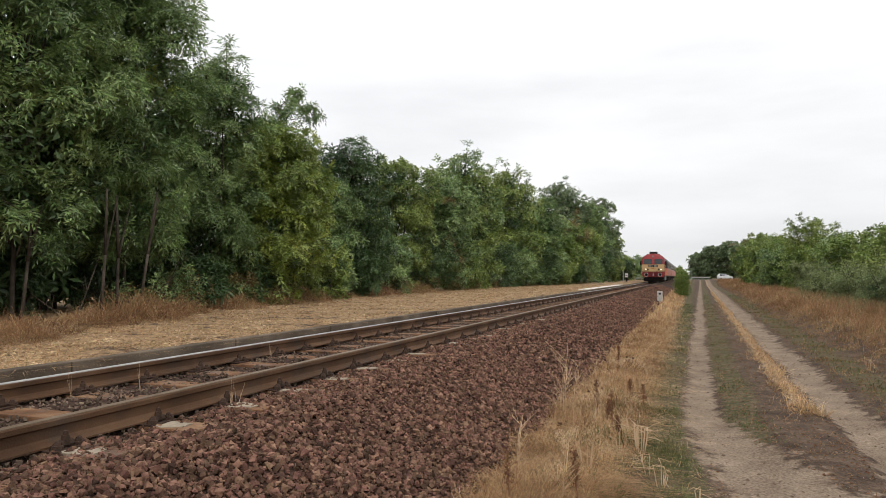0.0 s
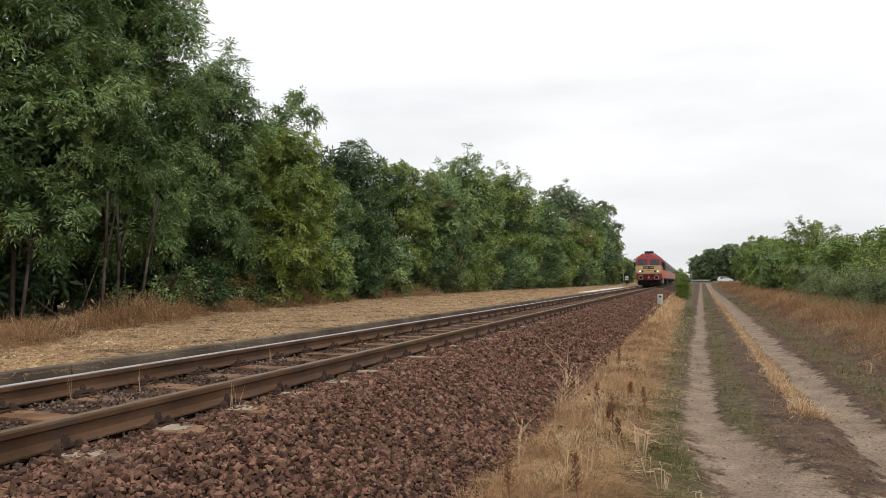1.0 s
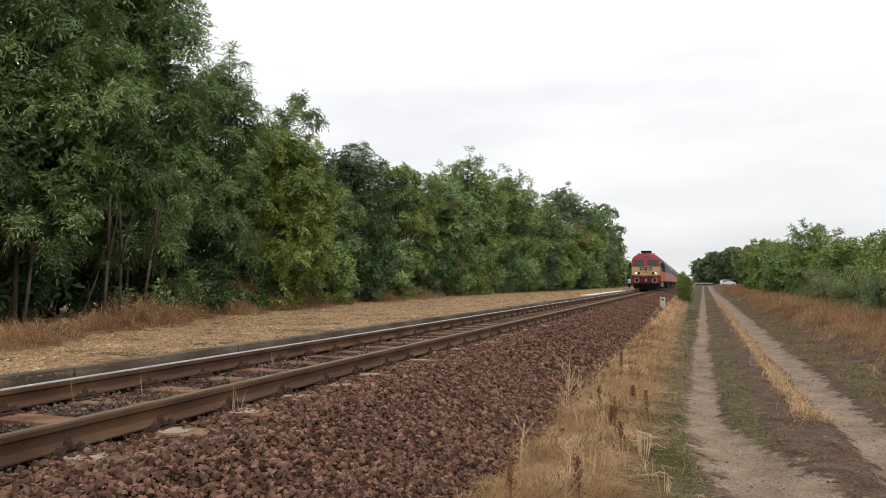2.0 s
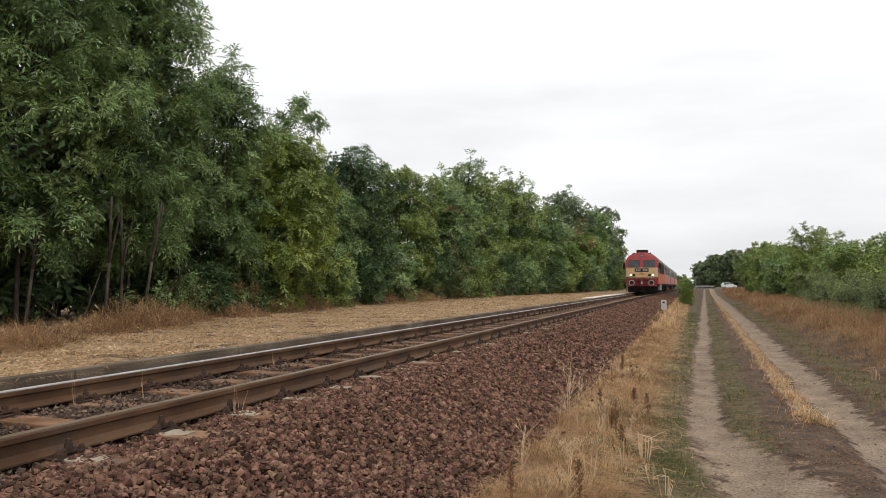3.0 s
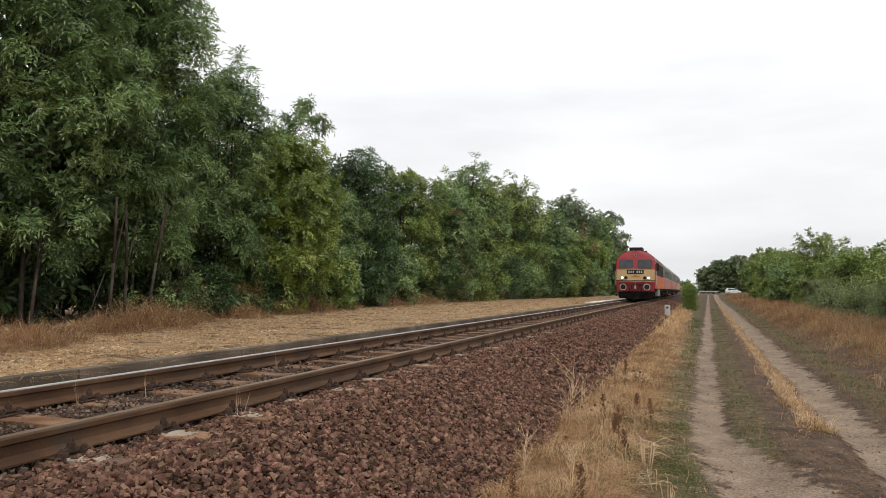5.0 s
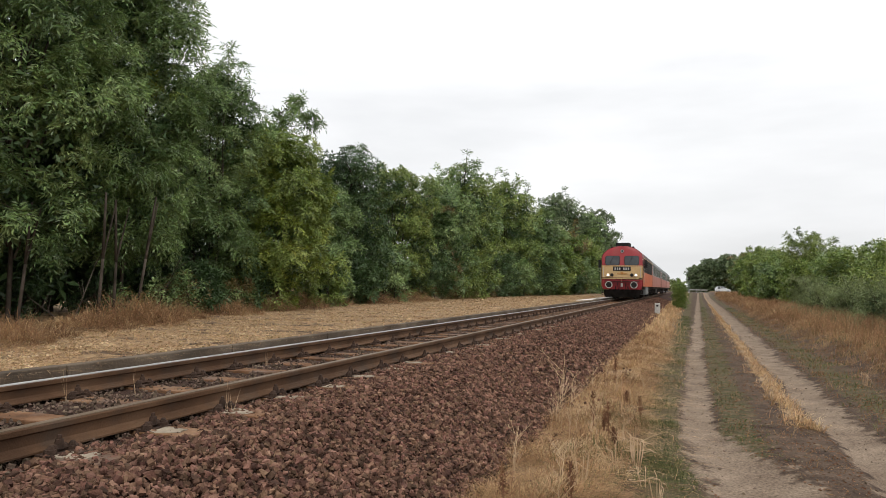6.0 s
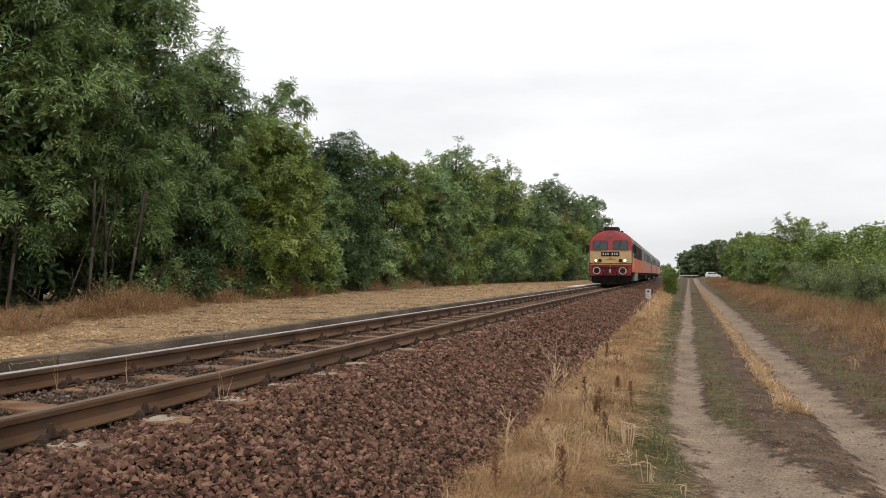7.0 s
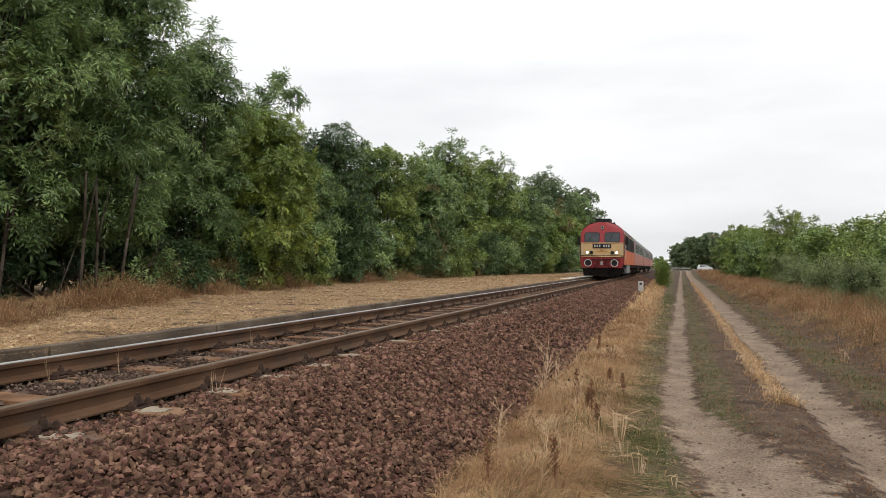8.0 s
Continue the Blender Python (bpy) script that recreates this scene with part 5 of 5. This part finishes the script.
for (dx, dy), dh in zip([(-0.93, 7.51), (-0.71, 6.88), (-0.49, 8.23), (-1.14, 4.5), (-0.71, 4.62), (-1.12, 11.9), (-0.80, 7.25), (-0.62, 6.55), (-0.7, 8.9)], (0.40, 0.38, 0.28, 0.32, 0.34, 0.28, 0.22, 0.20, 0.18)):
    dock((dx, dy, float(ground_z(dx, dy))), dh, (rng.normal() * 0.015, rng.normal() * 0.015))


def branching_weed(at, h, n=9):
    root = thing("dry_weed", "pale dry branching weed skeleton", "weed", "dry weeds in the verge", at)
    bm = bmesh.new()
    rod(bm, (0, 0, -0.03), (0.01, 0.02, h * 0.55), 0.0034, 0.0026, 6)
    rod(bm, (0.01, 0.02, h * 0.55), (0.03, 0.03, h), 0.0026, 0.0014, 6)
    part("stem", bm, PALESTEM, root)
    for k in range(n):
        f = rng.uniform(0.2, 0.9)
        a = rng.uniform(0, 6.28)
        p = Vector((0.012, 0.02, h * f))
        q = p + Vector((math.cos(a), math.sin(a), 0.9)) * h * rng.uniform(0.15, 0.32)
        bm = rod(bmesh.new(), p, q, 0.0020, 0.0011, 5)
        for _ in range(4):
            s = p.lerp(q, rng.uniform(0.4, 1.0))
            rod(bm, s, s + Vector((rng.normal() * 0.03, rng.normal() * 0.03, 0.05)) * (h / 0.8), 0.0012, 0.0008, 4)
        part("branch", bm, PALESTEM, root)
    return root


branching_weed((-1.21, 7.1, 0.05), 0.80, 10)
branching_weed((-1.30, 7.5, 0.05), 0.55, 6)
branching_weed((-0.55, 6.4, 0.05), 0.34, 5)
branching_weed((-1.05, 6.6, 0.05), 0.62, 8)
branching_weed((-1.25, 5.2, 0.05), 0.42, 6)
branching_weed((-0.85, 5.0, 0.05), 0.36, 6)
branching_weed((-1.15, 9.0, 0.05), 0.45, 6)
for k in range(12):
    wx_, wy_ = rng.uniform(-1.42, -0.75), rng.uniform(4.4, 11.5)
    branching_weed((wx_, wy_, float(ground_z(wx_, wy_))), rng.uniform(0.22, 0.42), 7)


def pale_stalks(at, n, h):
    root = thing("dry_stalk_tuft", "tuft of bleached bent dry stalks", "weed", "bleached stalks in the verge", at)
    for k in range(n):
        a, b = rng.uniform(0, 6.28), rng.uniform(0, 6.28)
        e = Vector((math.cos(a) * 0.06, math.sin(a) * 0.06, h * rng.uniform(0.35, 1.0)))
        g = e + Vector((math.cos(b), math.sin(b), rng.uniform(-0.6, 0.5))) * h * rng.uniform(0.4, 1.0)
        bm = rod(bmesh.new(), (math.cos(a) * 0.03, math.sin(a) * 0.03, -0.02), e, 0.0029, 0.0024, 5)
        m = e.lerp(g, 0.5) + Vector((rng.normal() * 0.03, rng.normal() * 0.03, 0.02))
        rod(bm, e, m, 0.0024, 0.002, 5)
        rod(bm, m, g, 0.002, 0.001, 5)
        part("stalk", bm, PALESTEM, root)
    return root


for sx, sy, sn, sh in [(-0.40, 6.19, 18, 0.27), (-0.5, 6.7, 8, 0.2), (-0.2, 5.3, 7, 0.16), (-0.75, 5.3, 7, 0.25), (-0.6, 7.9, 6, 0.2), (-1.0, 8.6, 6, 0.2), (-0.30, 5.6, 5, 0.14), (-0.55, 5.9, 6, 0.2), (-0.95, 5.9, 4, 0.2), (-0.62, 9.2, 5, 0.18), (-0.55, 10.6, 5, 0.2), (0.05, 5.1, 3, 0.10), (-0.9, 9.9, 4, 0.22), (2.78, 13.0, 9, 0.3)]:
    pale_stalks((sx, sy, float(ground_z(sx, sy))), sn, sh)
for sx, sy, sz, sh in [(-4.95, 4.44, 0.5, 0.30), (-3.42, 4.55, 0.5, 0.26), (-4.80, 5.05, 0.5, 0.24), (-3.40, 4.6, 0.5, 0.2), (-4.85, 7.2, 0.5, 0.22)]:
    root = thing("grass_stem", "single dry grass stem between the stones", "grass stem", "dry stems in the track", (sx, sy, sz))
    for k in range(3):
        part("blade", rod(bmesh.new(), (k * 0.012, 0, -0.04), (k * 0.012 + rng.normal() * 0.03, rng.normal() * 0.03, sh * (1 - 0.2 * k)), 0.0018, 0.0008, 4), PALESTEM, root)
# brown litter over the middle and the edges of the cart track
lx, ly = scatter(17000, 0.15, 3.2, 4.6, 40, 1.7)
lx = lx + sweep_r(ly)
ok = (rut_l(lx, ly) < 0.6) & (rut_r(lx, ly) < 0.4)
lx, ly = lx[ok], ly[ok]
flat = np.stack([rng.normal(size=len(lx)), rng.normal(size=len(lx)), rng.normal(size=len(lx)) * 0.25], 1)
tagged(leaves("track_litter", np.stack([lx, ly, ground_z(lx, ly) + 0.006], 1), flat, rng.uniform(0.012, 0.045, len(lx)), rng.uniform(0.006, 0.016, len(lx)), BROWNWEED), "brown dead litter on the cart track", "leaf litter", kind="stuff")
# clods and pebbles in the ruts
px, py = scatter(2600, -0.2, 2.3, 4.5, 30, 1.8)
peb = tagged(stones("pebbles", np.stack([px + sweep_r(py), py, ground_z(px + sweep_r(py), py)], 1), rng.gamma(3, 0.003, 2600).clip(0.003, 0.022), CLOD), "small clods and pebbles on the earth track", "pebbles", kind="stuff")

# ---------- nearest ballast stones, one by one ----------
PIECES = []
for k in range(12):
    sv, sf = SHAPES[k]
    me = bpy.data.meshes.new("stone")
    me.from_pydata([tuple(c) for c in sv.tolist()], [], sf.tolist())
    me.materials.append(STONE_ONE)
    PIECES.append(me)
for k in range(290):
    x, y = rng.uniform(-3.0, -1.5), 3.6 + 4.4 * rng.uniform() ** 1.2
    ob = new("stone", PIECES[k % 12])
    ob.parent = bed
    ob.matrix_basis = Matrix.LocRotScale((x, y, float(bed_z(x, y)) + 0.02), Euler(rng.uniform(0, 6.28, 3).tolist()), [rng.uniform(0.018, 0.032)] * 3)

# ---------- dead branches under the hedge ----------
for k in range(34):
    y = 9.5 + 45 * rng.uniform() ** 1.7
    x = float(hedge_x(y)) - rng.uniform(0.2, 0.9)
    root = thing("dead_branch", "bare grey dead branch under the hedge", "branch", "dead branches under the hedge", (x, y, 0.64))
    a = rng.uniform(0, 6.28)
    p, q = Vector((0, 0, -0.02)), Vector((math.cos(a) * 0.7, math.sin(a) * 0.7, rng.uniform(0.4, 1.5)))
    part("stick", rod(bmesh.new(), p, q, 0.016, 0.006, 6), BARK, root)
    for _ in range(4):
        s = p.lerp(q, rng.uniform(0.3, 0.9))
        part("twig", rod(bmesh.new(), s, s + Vector((rng.normal() * 0.3, rng.normal() * 0.3, 0.3)), 0.007, 0.003, 5), BARK, root)
for x, y, h, lean in [(-11.1, 10.6, 2.7, 0.1), (-11.3, 11.2, 2.6, -0.05), (-11.2, 11.7, 2.8, 0.5), (-11.9, 9.5, 2.4, 0.2)]:
    root = thing("sapling", "slender bare sapling trunk in the hedge", "tree", "saplings in the hedge", (x, y, 0.62))
    bm = rod(bmesh.new(), (0, 0, -0.03), (0.05, lean * 0.4, h * 0.5), 0.034, 0.028, 8)
    rod(bm, (0.05, lean * 0.4, h * 0.5), (0.0, lean, h), 0.032, 0.022, 8)
    part("trunk", bm, BARK, root, smooth=True)
    part("side_limb", rod(bmesh.new(), (0.05, lean * 0.4, h * 0.5), (0.15, lean * 0.4 + 0.2, h * 0.95), 0.022, 0.012, 6), BARK, root)

# ---------- lineside things ----------
stone = thing("kilometre_stone", "white painted kilometre stone with dark marks", "marker stone", at=(-1.52, 41.0, 0.0))
bm = boxed(-0.15, 0.15, -0.09, 0.09, -0.05, 0.70, bevel=0.035)
part("block", bm, DIRTYWHITE, stone)
part("mark", boxed(-0.06, 0.06, -0.096, -0.091, 0.50, 0.60), BLACK, stone, "dark mark")

road = tagged(link("crossing_road", boxed(-2.4, 90, 199, 205, 0.30, 0.57), material("grey_road_asphalt", [(0.09, 0.09, 0.088), (0.14, 0.138, 0.13)], 2, 0.9, coords="World")), "grey asphalt road at the level crossing", "road", kind="structure")
tagged(link("crossing_deck", boxed(-40, -2.4, 199, 205, 0.30, 0.685), bpy.data.materials["grey_road_asphalt"]), "grey asphalt deck of the level crossing", "road", kind="structure")

rail_fence = thing("guard_rail", "pale steel guard rail beside the crossing road", "guard rail", at=(3.3, 196.5, 0.5))
part("beam", boxed(-2.3, 2.3, -0.04, 0.04, 0.62, 0.86, bevel=0.02), STEEL, rail_fence)
for k in range(4):
    part("post", boxed(-1.7 + k * 1.1, -1.6 + k * 1.1, 0.04, 0.12, -0.3, 0.8), GREYMETAL, rail_fence)
left_rail = thing("guard_rail", "pale steel guard rail beyond the platform", "guard rail", at=(-9.9, 152.0, 0.62))
part("beam", boxed(-1.9, 1.9, -0.04, 0.04, 0.44, 0.62, bevel=0.02), STEEL, left_rail)
for k in range(4):
    part("post", boxed(-1.7 + k * 1.1, -1.6 + k * 1.1, 0.04, 0.12, -0.1, 0.6), GREYMETAL, left_rail)

signal = thing("crossing_signal", "dark crossing signal on a pale pole", "signal", at=(0.84, 192.0, 0.4))
part("pole", rod(bmesh.new(), (0, 0, -0.2), (0, 0, 4.1), 0.07, 0.06, 10), GREYMETAL, signal)
part("backboard", boxed(-0.16, 0.16, -0.12, -0.02, 3.3, 4.3, bevel=0.05), BLACK, signal)
part("foot", boxed(-0.2, 0.2, -0.2, 0.2, -0.2, 0.7, bevel=0.03), GREYMETAL, signal)

lamp_post = thing("street_lamp", "slender grey lamp post at the end of the platform", "street lamp", at=(-10.35, 120.0, 0.6))
part("pole", rod(bmesh.new(), (0, 0, -0.1), (0, 0, 5.1), 0.09, 0.06, 8), GREYMETAL, lamp_post)
part("arm", rod(bmesh.new(), (0, 0, 5.05), (0.5, 0, 5.2), 0.04, 0.035, 6), GREYMETAL, lamp_post)
part("lantern", boxed(0.15, 0.75, -0.12, 0.12, 5.14, 5.26, bevel=0.03), STEEL, lamp_post)

sign = thing("platform_sign", "small white board on a dark post at the platform", "sign", at=(-9.0, 110.0, 0.62))
part("board", boxed(-0.24, 0.24, -0.03, 0.03, 0.75, 1.40, bevel=0.01), WHITE, sign)
part("post", boxed(-0.08, 0.08, 0.03, 0.12, -0.1, 1.3), BLACK, sign)
part("black_bar", boxed(-0.15, 0.15, -0.036, -0.031, 1.0, 1.1), BLACK, sign)


def car(at, turn):
    root = thing("parked_car", "small white estate car waiting at the crossing", "car", at=at)
    root.rotation_euler = (0, 0, radians(turn))
    outline = [(-1.85, 0.35), (-1.9, 0.75), (-1.82, 1.05), (-1.6, 1.55), (-1.2, 1.66), (0.2, 1.64), (0.55, 1.5), (1.0, 1.05), (1.75, 0.92), (1.92, 0.7), (1.9, 0.35)]
    bm = bmesh.new()
    for a, b in ((-0.82, 0.82),):
        l = [bm.verts.new((x, a if z < 1.1 else a + 0.12, z)) for x, z in outline]
        q = [bm.verts.new((x, b if z < 1.1 else b - 0.12, z)) for x, z in outline]
    bm.faces.new(l[::-1])
    bm.faces.new(q)
    for k in range(len(l)):
        j = (k + 1) % len(l)
        bm.faces.new((l[k], l[j], q[j], q[k]))
    bmesh.ops.recalc_face_normals(bm, faces=bm.faces)
    bmesh.ops.bevel(bm, geom=list(bm.edges), offset=0.05, segments=2, affect="EDGES")
    part("body", bm, CARWHITE, root)
    for s in (-1, 1):
        for x0, x1 in ((-1.45, -0.75), (-0.65, 0.0), (0.08, 0.62)):
            part("side_window", boxed(x0, x1, s * 0.765 - 0.02, s * 0.765 + 0.02, 1.08, 1.48, bevel=0.01), PANE, root)
        for x in (-1.2, 1.2):
            w = part("wheel", rod(bmesh.new(), (x, s * 0.62, 0.3), (x, s * 0.84, 0.3), 0.3, 0.3, 16), RUBBER, root)
            part("hub", rod(bmesh.new(), (x, s * 0.83, 0.3), (x, s * 0.85, 0.3), 0.17, 0.15, 12), STEEL, w)
        part("headlight", boxed(1.80, 1.93, s * 0.6 - 0.14, s * 0.6 + 0.14, 0.68, 0.82, bevel=0.02), STEEL, root)
    return root


car((9.55, 202.0, 0.57), 12)


# ---------- what moves ----------
# seconds, where the buffers of the locomotive stand along the line
ARRIVAL = [(0.0, 94.9), (0.5, 88.7), (1.0, 83.0), (1.5, 77.8), (2.0, 73.2), (2.5, 69.0), (3.0, 65.2), (3.5, 61.8), (4.0, 58.8), (4.5, 56.1), (5.0, 53.8), (5.5, 51.9), (6.0, 50.3), (6.5, 49.0), (7.0, 48.1), (7.5, 47.5), (8.0, 47.15)]


def motions():
    ts, ys = [a for a, _ in ARRIVAL], [b for _, b in ARRIVAL]
    for ob, back in TRAIN:
        walk(ob, [(t, pose(MID_X, y + back, RAIL_Z)) for t, y in ARRIVAL])
    # wheels roll: a row for each half metre at most
    times, last = [0.0], ys[0]
    for k in range(1, 241):
        t = k / 30
        y = float(np.interp(t, ts, ys))
        if last - y > 0.34 or k == 240:
            times.append(t)
            last = y
    for ob, along in WHEELS:
        walk(ob, [(t, pose(0, along, 0.5, math.degrees((ys[0] - float(np.interp(t, ts, ys))) / 0.5))) for t in times])


motions()
